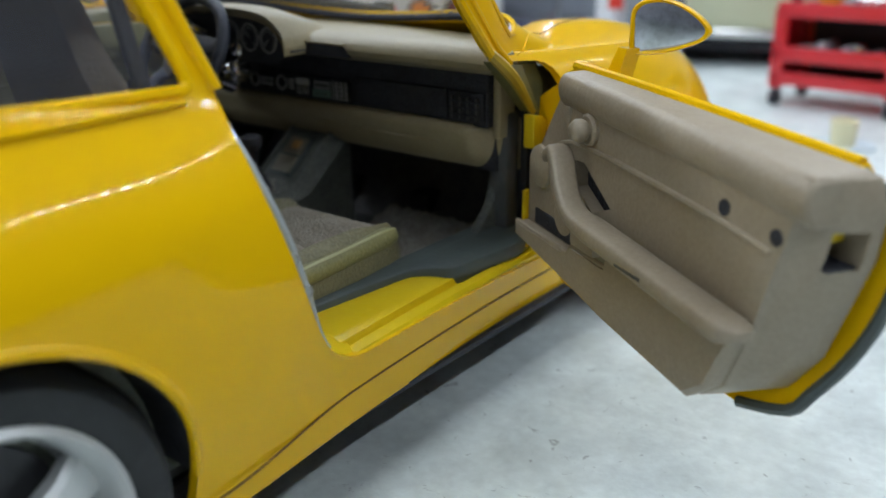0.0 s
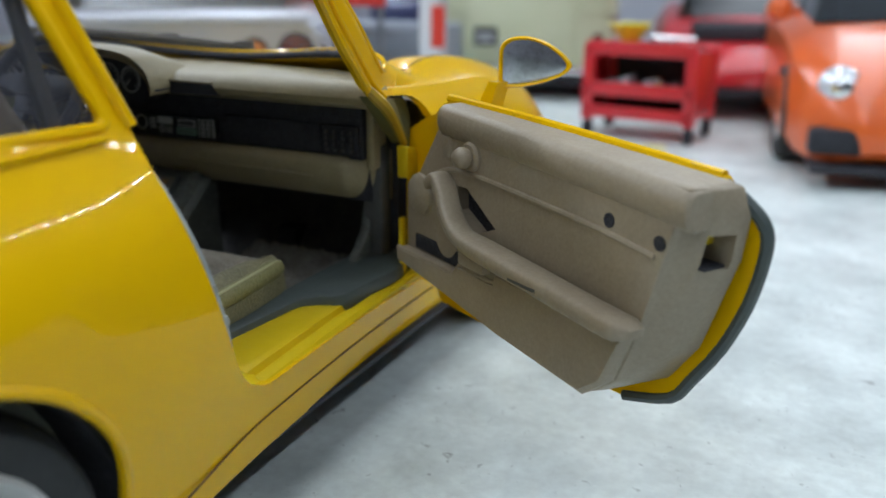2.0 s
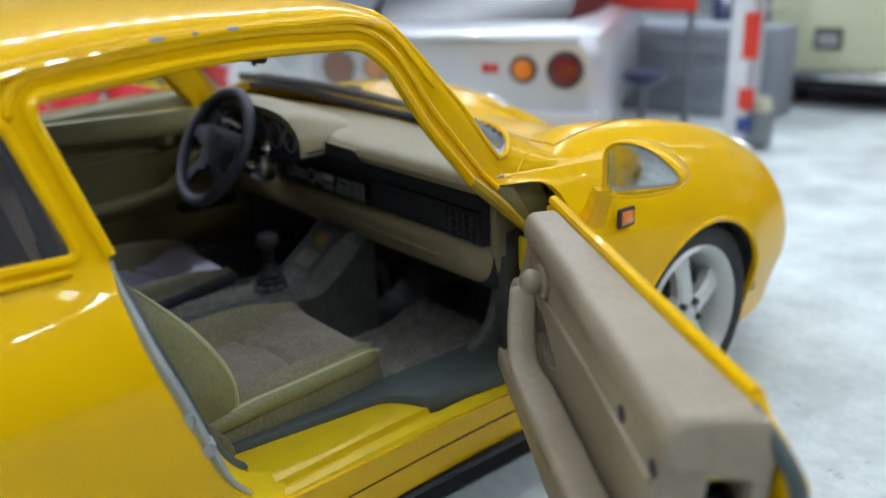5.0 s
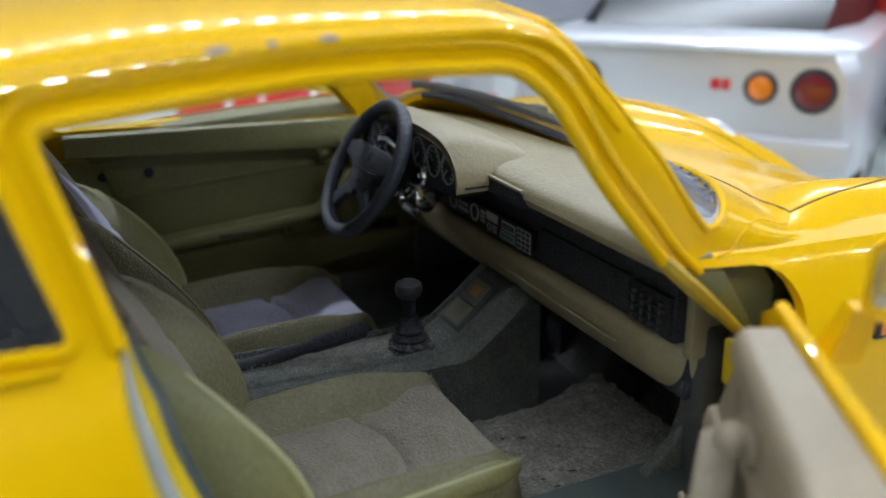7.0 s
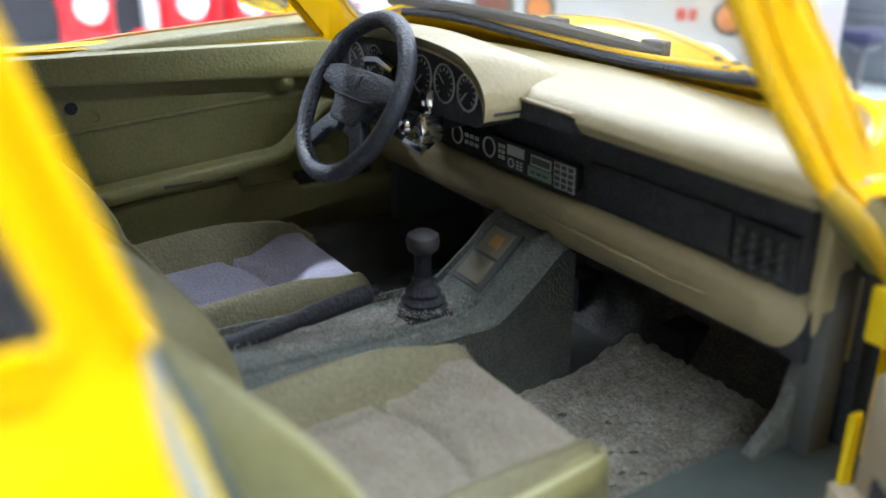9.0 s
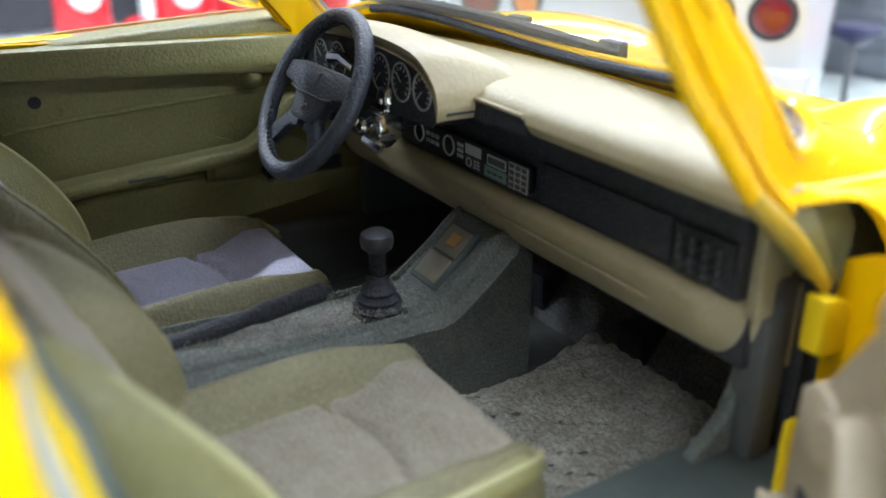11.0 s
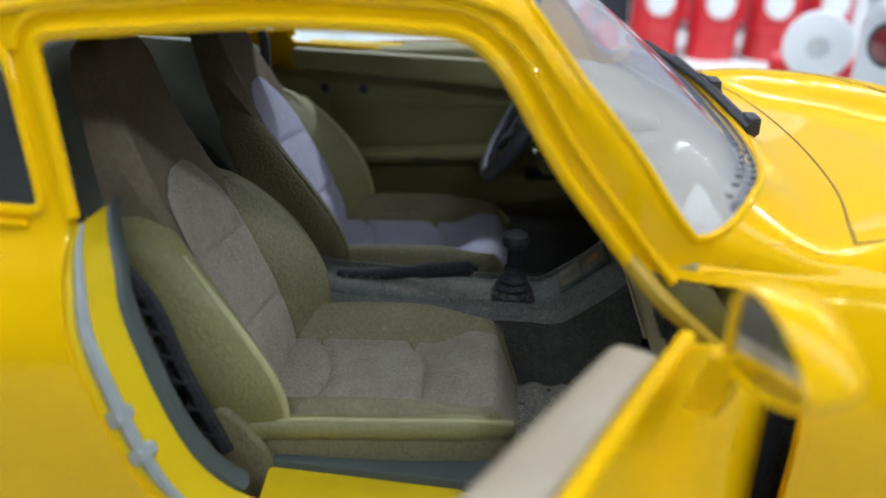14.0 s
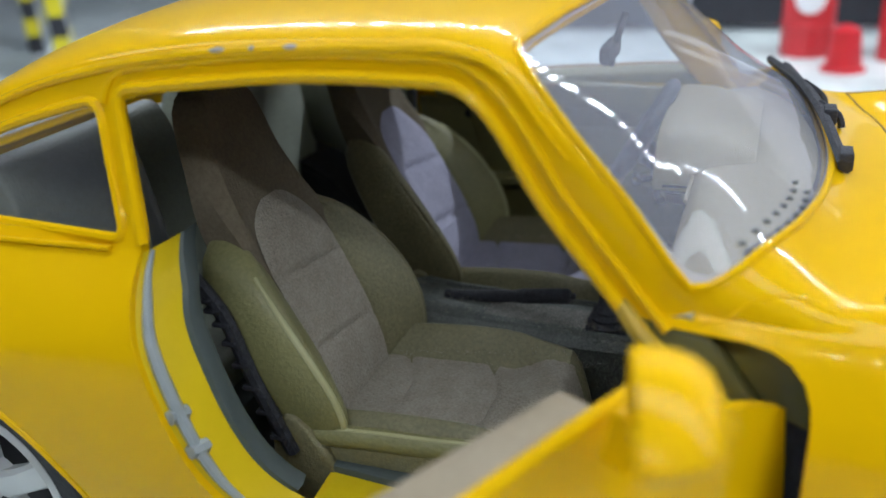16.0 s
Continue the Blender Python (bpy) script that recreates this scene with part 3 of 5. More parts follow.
def ribbon(offsets, low=0.0):
    bm = bmesh.new()
    rows = [[bm.verts.new((p.x - dx, p.y + dy * min(1.0, 0.25 + (0.96 - p.z) * 6), p.z + dz)) for p in line if p.z > low] for dx, dy, dz in offsets]
    for A, B in zip(rows, rows[1:]):
        for i in range(len(A) - 1):
            bm.faces.new((A[i], A[i + 1], B[i + 1], B[i]))
    return bm


part("door_jamb", ribbon(((0.008, 0.0, 0.0), (0.02, 0.012, 0.001), (0.05, 0.028, 0.003), (0.075, 0.036, 0.004), (0.099, 0.043, 0.005))), YELLOW_MATT, body, "matt yellow inner door jamb")
part("jamb_trim", ribbon(((0.098, 0.042, 0.005), (0.103, 0.054, 0.006), (0.120, 0.057, 0.008), (0.15, 0.047, 0.008)), 0.40), GREYGREEN, body, "grey-green inner trim strip")
part("weather_strip", tube([(p.x - 0.026, p.y + 0.017 * min(1.0, 0.25 + (0.96 - p.z) * 6), p.z) for p in strip_line], [0.006 + 0.011 * math.sin(math.pi * i / (len(strip_line) - 1)) for i in range(len(strip_line))], 8, flat=0.8), PALEGREY, body, "grey worn weather strip round the doorway")
for y, z in ((-0.652, 0.638), (-0.622, 0.566)):
    part("door_catch", tube([(side_x(y, z) - 0.050, y + 0.010, z - 0.003), (side_x(y, z) - 0.048, y + 0.010, z - 0.003), (side_x(y, z) - 0.036, y + 0.006, z), (side_x(y, z) - 0.016, y - 0.002, z + 0.001), (side_x(y, z) - 0.014, y - 0.002, z + 0.001)], [0.015, 0.019, 0.020, 0.019, 0.015], 8, flat=0.8), PALEGREY, body, "pale grey door catch")
part("front_jamb", box((0.62, 0.315, 0.26), (0.684, 0.376, 0.725), 0.012), DARKGREY, body, "grey-green front door jamb")
part("jamb_slot", box((0.66, 0.386, 0.26), (0.70, 0.455, 0.728)), BLACK, body, "black slot in the door jamb")
part("hinge_bracket", prism(rounded([(0.302, 0.64), (0.300, 0.732), (0.345, 0.722), (0.388, 0.692), (0.388, 0.63)], 0.008), 0.742, 0.776, "x", 0.006), YELLOW_MATT, body, "yellow door hinge bracket")
part("hinge_post", box((0.756, 0.280, 0.365), (0.768, 0.307, 0.53), 0.004), YELLOW_MATT, body)
# the pillar's foot: a pointed web under the wing's rear edge
part("pillar_foot", prism([(0.165, 0.882), (0.343, 0.727), (0.378, 0.727), (0.285, 0.862), (0.22, 0.872)], 0.70, 0.745, "x", 0.006), FOOT, body, "dull grey foot of the windscreen pillar")
part("pillar_edge", tube(smooth_line([(glass_x(0.150, 0.90), 0.146, 0.906), (0.765, 0.215, 0.838), (0.742, 0.343, 0.730)], 6), [0.013, 0.014, 0.015, 0.016, 0.016, 0.016, 0.016, 0.015, 0.014, 0.013, 0.012, 0.011, 0.010], 8), DULL_YELLOW, body, "yellow pillar edge, its shade put into the colour")
part("pillar_web", prism([(0.287, 0.860), (0.380, 0.727), (0.44, 0.70), (0.44, 0.80), (0.40, 0.85)], 0.675, 0.712, "x", 0.004), FOOT, body, "dull olive-grey web beside the pillar foot")


def wheel(s, axle, outer, r):
    """A five-spoke wheel; its own x points outwards."""
    spin = Matrix.Rotation(0 if s > 0 else math.pi, 3, "Z")

    def at(bm):
        bmesh.ops.rotate(bm, verts=bm.verts, cent=(0, 0, 0), matrix=spin)
        bmesh.ops.translate(bm, verts=bm.verts, vec=(s * outer, axle, HUB if axle > 0 else HUB + 0.008))
        return bm

    k = r / 0.312
    w = part("wheel", at(lathe([(0.232 * k, -0.005), (0.222 * k, 0.004), (0.212 * k, -0.006), (0.198 * k, -0.05), (0.185 * k, -0.12), (0.185 * k, -0.2), (0.225 * k, -0.2), (0.232 * k, -0.005)], 48, "x", False)), RIM, car, "silver five-spoke wheel")
    part("tyre", at(lathe([(0.226 * k, -0.012), (0.24 * k, -0.001), (0.285 * k, 0.0), (0.300 * k, -0.012), (r, -0.04), (r, -0.19), (0.29 * k, -0.22), (0.226 * k, -0.2), (0.226 * k, -0.012)], 64, "x", False)), TYRE, w, "black rubber tyre")
    part("brake_disc", at(lathe([(0.0, -0.10), (0.17 * k, -0.10), (0.17 * k, -0.12), (0.0, -0.12)], 32)), DISC, w, "dark brake disc")
    for j in range(5):
        a = 2 * math.pi * j / 5 + 0.35
        sp = bmesh.new()
        rows = []
        for rr, hw, xo in ((0.045, 0.036, -0.018), (0.10, 0.031, -0.022), (0.15, 0.034, -0.034), (0.205, 0.05, -0.05)):
            rr, hw = rr * k, hw * k
            rows.append([(xo - 0.012, rr, -hw), (xo, rr, -hw * 0.72), (xo + 0.004, rr, 0), (xo, rr, hw * 0.72), (xo - 0.012, rr, hw), (xo - 0.045, rr, hw * 0.8), (xo - 0.045, rr, -hw * 0.8)])
        sp = loft(rows)
        bmesh.ops.rotate(sp, verts=sp.verts, cent=(0, 0, 0), matrix=Matrix.Rotation(a, 3, "X"))
        part("spoke", at(sp), RIM, w)
        nut = lathe([(0.0, -0.002), (0.010, -0.004), (0.012, -0.02)], 10)
        bmesh.ops.translate(nut, verts=nut.verts, vec=(0, 0.052 * math.cos(a + 0.63) * k, 0.052 * math.sin(a + 0.63) * k))
        part("wheel_nut", at(nut), DISC, w)
    part("centre_cap", at(lathe([(0.0, -0.004), (0.03, -0.008), (0.036, -0.02), (0.07, -0.026), (0.075, -0.06)], 24)), RIM, w)
    return w


for axle, outer, r in ((FRONT_AXLE, 0.80, 0.312), (REAR_AXLE, 0.86, 0.322)):
    for side in (1, -1):
        wheel(side, axle, outer, r)


# ---------------------------------------------------------------- doors: u along the door from its hinge, w inwards from the skin, z up
def build_door(place, plastic, rail_mat, opened):
    def put(bm):
        bm.transform(place)
        return bm

    def q(u, w, z):
        return (u, -w, z)

    def roll_top(u):
        return 0.890 - 0.030 * (u - 0.18) - 0.022 * (max(u - 0.18, 0) / 0.84) ** 2 + (0.0 if opened else 0.038)

    def skin_w(u):
        return 0.848 - side_x(0.40 - u, 0.80) if opened else 0.012

    if opened:
        bm = bmesh.new()
        zs = [0.335, 0.37, 0.42, 0.50, 0.60, 0.70, 0.76, 0.80, 0.835, 0.86]
        end = spline((0.335, 0.80), (0.352, 0.868), (0.41, 0.935), (0.54, 1.006), (0.68, 1.054), (0.765, 1.062), (0.80, 1.036), (0.835, 0.990), (0.86, 0.975))
        cap = spline((-0.145, 0.60), (-0.138, 0.69), (-0.105, 0.765), (-0.05, 0.802), (0.0, 0.821), (0.05, 0.838), (0.10, 0.855), (0.15, 0.878), (0.3, 0.90))
        rows_o, rows_i = [], []
        for z in zs:
            ro, ri = [], []
            for j in range(25):
                u = -0.145 + (end(z) + 0.145) * (j / 24) ** 1.25
                o = side_x(0.40 - u, min(z, 0.80)) - 0.848
                o += (-0.004 - o) * ease(0.14, 0.0, u)
                zz = z if z <= 0.80 else 0.80 + (roll_top(u) - 0.002 - 0.80) * (z - 0.80) / 0.06
                zz = min(zz, cap(u) + 0.0005 * (z - 0.8))
                ro.append(bm.verts.new((u, o, zz)))
                ri.append(bm.verts.new((u, o - 0.022, zz)))
            rows_o.append(ro)
            rows_i.append(ri)
        for rows in (rows_o, rows_i):
            for a, b in zip(rows, rows[1:]):
                for j in range(24):
                    bm.faces.new((a[j], a[j + 1], b[j + 1], b[j]))
        for a, b in ((rows_o[0], rows_i[0]), (rows_o[-1], rows_i[-1]), ([r[0] for r in rows_o], [r[0] for r in rows_i]), ([r[-1] for r in rows_o], [r[-1] for r in rows_i])):
            for j in range(len(a) - 1):
                bm.faces.new((a[j], a[j + 1], b[j + 1], b[j]))
        door = part("door", put(bm), YELLOW, car, "open yellow passenger door with beige plastic lining")
        part("door_edge", put(tube(smooth_line([q(end(z) - 0.004, 0.004 - (side_x(0.40 - end(z), z) - 0.86), z) for z in zs[:-1]], 3), 0.013, 8)), GREYGREEN, door, "grey-green rear edge of the door")
    else:
        door = part("door", put(box((0.02, -0.09, 0.48), (1.05, -0.03, 0.90), 0.01)), YELLOW_MATT, car, "closed driver's door with olive plastic lining")
    # lining block with its holes
    face = [(0.226, 0.86), (0.112, 0.70), (0.05, 0.66), (0.05, 0.46), (0.28, 0.43), (0.50, 0.395), (0.80, 0.368), (0.865, 0.42), (0.90, 0.50), (0.965, 0.71), (0.995, 0.81), (1.015, 0.845)]
    back = [(0.175, 0.87), (0.06, 0.70), (0.02, 0.66), (0.02, 0.44), (0.26, 0.40), (0.50, 0.37), (0.79, 0.352), (0.895, 0.41), (0.962, 0.50), (1.034, 0.70), (1.045, 0.785), (1.022, 0.838)]
    block = loft([[q(u, 0.14, z) for u, z in face], [q(u, 0.125, z) for u, z in face], [q(u + 0.6 * (bu - u), 0.085, z + 0.6 * (bz - z)) for (u, z), (bu, bz) in zip(face, back)], [q(u, 0.062 - 0.05 * ease(0.25, 0.6, u) if opened else 0.022, z) for u, z in back]])
    bmesh.ops.recalc_face_normals(block, faces=block.faces)
    bevel(block, 0.008, 2, 40)
    holes = [prism([(0.292, 0.700), (0.330, 0.702), (0.450, 0.630), (0.375, 0.600), (0.295, 0.640)], -0.3, -0.10, "y")]
    for u in (0.821,):
        h = lathe([(0.0145, -0.3), (0.0145, -0.08)], 16, "y")
        bmesh.ops.translate(h, verts=h.verts, vec=(u - 0.004, 0, 0.743))
        holes.append(h)
    if opened:
        holes.append(box((0.93, -0.088, 0.684), (1.1, -0.034, 0.752)))
    lining = part("door_lining", put(cut(block, holes)), plastic, door, "beige plastic door lining" if opened else "olive plastic door lining")
    if opened:
        part("latch", put(box((0.958, -0.084, 0.722), (0.985, -0.036, 0.749), 0.004)), YELLOW_MATT, lining)
        # black plates put the shade into the latch recess
        part("latch_shade", put(box((0.931, -0.0875, 0.6845), (1.012, -0.0345, 0.690))), BLACK, lining)
        part("latch_back", put(box((0.925, -0.090, 0.682), (0.936, -0.032, 0.754))), BLACK, lining)
    # black plate gives the lining hole its shade
    part("hole_shade", put(prism([(0.27, 0.60), (0.27, 0.71), (0.46, 0.71), (0.46, 0.60)], -0.108, -0.102, "y")), BLACK, lining)
    rings = []
    for u, k in ((0.214, 0.86), (0.220, 0.97), (0.232, 1.0), (0.4, 1.0), (0.6, 1.0), (0.8, 1.0), (1.0, 1.0), (1.012, 0.97), (1.018, 0.86)):
        zt, w0 = roll_top(u), skin_w(u) + 0.025
        sec = rounded([(w0, zt), (0.142, zt - 0.002), (0.156, zt - 0.026), (0.154, zt - 0.056), (0.136, zt - 0.082), (w0, zt - 0.082)], [0.012, 0.016, 0.018, 0.015, 0.015, 0.005], 5)
        rings.append([q(u, 0.09 + (w - 0.09) * k, zt - 0.041 + (z - zt + 0.041) * k) for w, z in sec])
    part("top_roll", put(loft(rings)), plastic, lining)
    if opened:
        part("skin_lip", put(tube([q(u, skin_w(u) + 0.010, roll_top(u) - 0.004) for u in (0.15 + 0.82 * j / 16 for j in range(17))], 0.0125, 8)), rail_mat, lining)
    else:
        part("skin_lip", put(tube([q(u, 0.03, roll_top(u) + 0.002) for u in (0.15, 0.4, 0.7, 1.0)], 0.004, 8)), AMBERDULL, lining)
    part("ridge", put(tube(smooth_line([q(0.20, 0.139, 0.712), q(0.285, 0.14, 0.737), q(0.48, 0.14, 0.735), q(0.785, 0.14, 0.718), q(0.94, 0.139, 0.702)], 5), 0.007, 8)), plastic, lining)
    part("knob", put(merged(lathe_at(q(0.352, 0.135, 0.782), [(0.036, 0.0), (0.036, -0.012), (0.03, -0.018)], "y"), lathe_at(q(0.352, 0.15, 0.782), [(0.018, 0.0), (0.025, -0.012), (0.026, -0.024), (0.018, -0.037), (0.006, -0.042)], "y"))), plastic, lining)
    for u, w, z in ((0.817, 0.1235, 0.742), (0.950, 0.1235, 0.731)) if opened else ((0.862, 0.1235, 0.768), (0.985, 0.120, 0.768)):
        # black plugs drawn for the shaded screw holes
        part("screw_hole", put(lathe_at(q(u, w, z), [(0.0145, 0.0), (0.0145, -0.0186), (0.0, -0.0188)], "y", 16)), BLACK, lining)
    part("switch_plate", put(box(q(0.235, 0.148, 0.765), q(0.262, 0.13, 0.815), 0.004)), plastic, lining)
    part("speaker_cover", put(lathe_at(q(0.125, 0.136, 0.645), [(0.055, 0.0), (0.052, -0.012), (0.04, -0.018), (0.0, -0.02)], "y")), plastic, lining)
    part("speaker_cover", put(lathe_at(q(0.25, 0.136, 0.552), [(0.05, 0.0), (0.047, -0.008), (0.03, -0.012), (0.0, -0.010)], "y")), plastic, lining)
    path = smooth_line([q(0.200, 0.15, 0.690), q(0.245, 0.160, 0.712), q(0.285, 0.172, 0.690), q(0.325, 0.182, 0.645), q(0.38, 0.188, 0.606), q(0.46, 0.186, 0.592), q(0.62, 0.184, 0.580), q(0.80, 0.182, 0.566), q(0.90, 0.176, 0.557), q(0.935, 0.165, 0.553)], 5)
    rings = []
    for i, p in enumerate(path):
        d = (path[min(i + 1, len(path) - 1)] - path[max(i - 1, 0)]).normalized()
        n = Vector((-d.z, 0, d.x))
        a, c = 0.030 + 0.006 * ease(20, 26, i), 0.017 + 0.004 * ease(20, 26, i)
        if i > len(path) - 5:
            a, c = a * (1 - 0.12 * (i - len(path) + 5)), c * (1 - 0.12 * (i - len(path) + 5))
        rings.append([p + Vector((0, -a * math.copysign(abs(math.cos(w)) ** 0.5, math.cos(w)), 0)) + n * c * math.copysign(abs(math.sin(w)) ** 0.5, math.sin(w)) for w in (2 * math.pi * k / 16 for k in range(16))])
    part("armrest", put(loft(rings)), plastic, lining)
    rim = [(0.055, 0.488), (0.325, 0.492), (0.350, 0.520), (0.385, 0.520), (0.470, 0.518), (0.495, 0.520), (0.505, 0.548), (0.76, 0.543), (0.905, 0.530)]
    pocket_face = rim + [(0.858, 0.42), (0.80, 0.372), (0.50, 0.395), (0.28, 0.428), (0.055, 0.456)]
    pocket = loft([[q(u, 0.13, z) for u, z in pocket_face], [q(u, 0.168, z) for u, z in pocket_face], [q(0.48 + (u - 0.48) * 0.985, 0.178, 0.47 + (z - 0.47) * 0.88) for u, z in pocket_face]])
    part("door_pocket", put(bevel(pocket, 0.004, 1)), plastic, lining)
    part("pocket_rim", put(tube([q(u, 0.170, z) for u, z in rim], 0.0065, 8)), plastic, lining)
    part("latch_lever", put(box(q(0.375, 0.196, 0.534), q(0.478, 0.15, 0.572), 0.008)), plastic, lining)
    part("lever_recess", put(box(q(0.360, 0.172, 0.522), q(0.492, 0.15, 0.580), 0.004)), DARKBEIGE if opened else OLIVE, lining)
    # black plate behind the rim stands for the shade inside the pocket
    part("pocket_shade", put(box(q(0.10, 0.1445, 0.494), q(0.335, 0.13, 0.534), 0.003)), BLACK, lining, "black plate for the shade in the door pocket's mouth")
    part("grip_slot", put(box(q(0.60, 0.2195, 0.566), q(0.70, 0.21, 0.580), 0.004)), DARKGREY, lining)
    # mirror on the front top corner
    # mirror face seen edge-on from above: a along the glass, e forwards into the housing
    prof = rounded([(-0.012, 0.920), (-0.012, 1.018), (0.006, 1.038), (0.05, 1.046), (0.10, 1.034), (0.145, 1.004), (0.170, 0.976), (0.148, 0.953), (0.09, 0.931), (0.04, 0.921)], [0.02, 0.02, 0.02, 0.03, 0.03, 0.03, 0.02, 0.03, 0.03, 0.02], 3)

    def ring(e, k):
        pts = []
        for a, z in prof:
            a, z = 0.068 + (a - 0.068) * k, 0.980 + (z - 0.980) * k
            pts.append((0.256 + 0.697 * a - 0.717 * e, 0.014 + 0.717 * a + 0.697 * e, z))
        return pts

    house = loft([ring(0.006, 0.86), ring(-0.001, 0.90), ring(-0.003, 0.96), ring(0.002, 1.0), ring(0.02, 1.01), ring(0.045, 0.97), ring(0.068, 0.86), ring(0.083, 0.68), ring(0.092, 0.42), ring(0.095, 0.15)])
    mir = part("wing_mirror", put(house), YELLOW, door, "yellow wing mirror")
    part("mirror_glass", put(loft([ring(0.0045, 0.868), ring(0.004, 0.80)])), MIRROR, mir, "worn silvered mirror face")
    foot = [[(u, y, z) for u, y in ((u0, y0), (u1, y0), (u1, y1), (u0, y1))] for z, u0, u1, y0, y1 in ((0.852, 0.185, 0.258, -0.030, 0.014), (0.880, 0.205, 0.256, -0.020, 0.018), (0.905, 0.214, 0.258, -0.014, 0.024), (0.935, 0.224, 0.262, -0.006, 0.030))]
    part("mirror_foot", put(bevel(loft(foot), 0.008)), YELLOW, mir)
    return door


def lathe_at(at, profile, axis, sides=20):
    bm = lathe(profile, sides, axis)
    bmesh.ops.translate(bm, verts=bm.verts, vec=at)
    return bm


build_door(pose(0.86, 0.34, 0, 0, 0, -31.8), BEIGE, YELLOW, True)
build_door(Matrix(((0, -1, 0, -0.885), (-1, 0, 0, 0.38), (0, 0, 1, 0.02), (0, 0, 0, 1))), OLIVE, YELLOW, False)
# ---------------------------------------------------------------- cabin
part("cabin_floor", box((-0.70, -1.45, 0.215), (0.70, 0.70, 0.255)), DARKGREY, car, "dark grey cabin floor")
part("footwell_wall", prism([(0.50, 0.25), (0.70, 0.50), (0.62, 0.80), (0.66, 0.80), (0.74, 0.50), (0.70, 0.25)], -0.66, 0.66), FOOTWELL, car, "dusty dark grey footwell wall")
part("kick_panel", prism([(0.23, 0.25), (0.23, 0.40), (0.30, 0.46), (0.345, 0.60), (0.36, 0.80), (0.66, 0.80), (0.66, 0.25)], 0.615, 0.645, "x", 0.008), CONSOLE, car, "grey-green side panel of the footwell")
part("kick_panel", prism([(0.30, 0.25), (0.30, 0.50), (0.36, 0.80), (0.66, 0.80), (0.66, 0.25)], -0.67, -0.64, "x", 0.008), GREYGREEN, car)
# grey-green sill trim with its step
trim = [(0.60, -0.47), (0.636, -0.47), (0.667, -0.085), (0.705, -0.040), (0.752, -0.012), (0.778, 0.25), (0.735, 0.41), (0.60, 0.41)]
part("sill_trim", prism(rounded(trim, [0, 0.01, 0.04, 0.04, 0.03, 0.05, 0.04, 0]), 0.34, 0.398, "z", 0.008), GREYGREEN, car, "grey-green plastic trim along the door sill")
part("inner_sill", prism([(0.56, 0.25), (0.60, 0.25), (0.63, 0.398), (0.60, 0.40)], -0.55, 0.42, "y"), GREYGREEN, car)
part("inner_sill", prism([(-0.56, 0.25), (-0.72, 0.25), (-0.72, 0.40), (-0.62, 0.40)], -0.9, 0.5, "y", 0.02), DARKGREY, car)

# carpet, uneven and fuzzy
bm = bmesh.new()
NX, NY = 52, 58
grid = [[bm.verts.new((0.10 + 0.50 * i / NX, -0.12 + 0.62 * j / NY, 0.262 + 0.05 * ease(0.30, 0.50, -0.12 + 0.62 * j / NY) + 0.012 * noise.noise(Vector((i * 0.36, j * 0.31, 0))) + 0.006 * noise.noise(Vector((i * 1.7, j * 1.6, 3))) + 0.0045 * math.sin(i * 1.57) * math.cos(j * 1.05))) for i in range(NX + 1)] for j in range(NY + 1)]
for j in range(NY):
    for i in range(NX):
        bm.faces.new((grid[j][i], grid[j][i + 1], grid[j + 1][i + 1], grid[j + 1][i]))
part("carpet", bm, CARPET, car, "rumpled dusty grey carpet")
for x in (0.125, -0.22, -0.36):
    part("pedal", box((x + 0.035, 0.512, 0.275), (x + 0.115, 0.60, 0.365), 0.006), BLACK, car, "black pedal opening")

# centre console
sec = []
CX = -0.022
top = spline((-0.66, 0.40), (-0.58, 0.472), (-0.42, 0.476), (-0.2, 0.466), (0.0, 0.462), (0.09, 0.466), (0.14, 0.502), (0.19, 0.540), (0.235, 0.580), (0.27, 0.60), (0.32, 0.61))
for j in range(50):
    y = -0.66 + 0.98 * j / 49
    z, zr = top(y), top(y - 0.035) - 0.026
    half = [(0.072, z - 0.006), (0.079, z + 0.006), (0.087, z + 0.004), (0.092, z - 0.008), (0.096, zr + 0.022), (0.112, zr + 0.010), (0.118, zr), (0.112, zr - 0.014), (0.116, 0.25)]
    sec.append([(CX + a, y, b) for a, b in half[::-1]] + [(CX - a, y, b) for a, b in half])
console = part("console", loft(sec), CONSOLE, car, "dusty grey-green centre console")
dust = bmesh.new()
DX, DY = 10, 26
g2 = [[dust.verts.new((CX - 0.055 + 0.11 * i / DX, -0.33 + 0.38 * j / DY, top(-0.33 + 0.38 * j / DY) - 0.004 + (0.010 * max(0, noise.noise(Vector((i * 0.9, j * 0.8, 7)))) if 0 < i < DX and 0 < j < DY else -0.008))) for i in range(DX + 1)] for j in range(DY + 1)]
for j in range(DY):
    for i in range(DX):
        dust.faces.new((g2[j][i], g2[j][i + 1], g2[j + 1][i + 1], g2[j + 1][i]))
part("console_mat", dust, DUSTY, console, "dust lying on the console")
tilt = Matrix.Translation((CX - 0.004, 0.178, 0.530)) @ Matrix.Rotation(radians(42), 4, "X")
for lo, hi, mat, nm in (((-0.052, -0.075, -0.004), (0.052, 0.075, 0.008), GREYGREEN, "switch_panel"), ((-0.04, -0.066, 0.006), (0.04, -0.005, 0.013), DARKBEIGE, "ashtray_lid"), ((-0.04, 0.002, 0.006), (0.04, 0.066, 0.012), DARKBEIGE, "switch_plate"), ((-0.012, 0.02, 0.011), (0.022, 0.05, 0.015), AMBERDULL, "switch")):
    b = box(lo, hi, 0.003)
    b.transform(tilt)
    part(nm, b, mat, console)
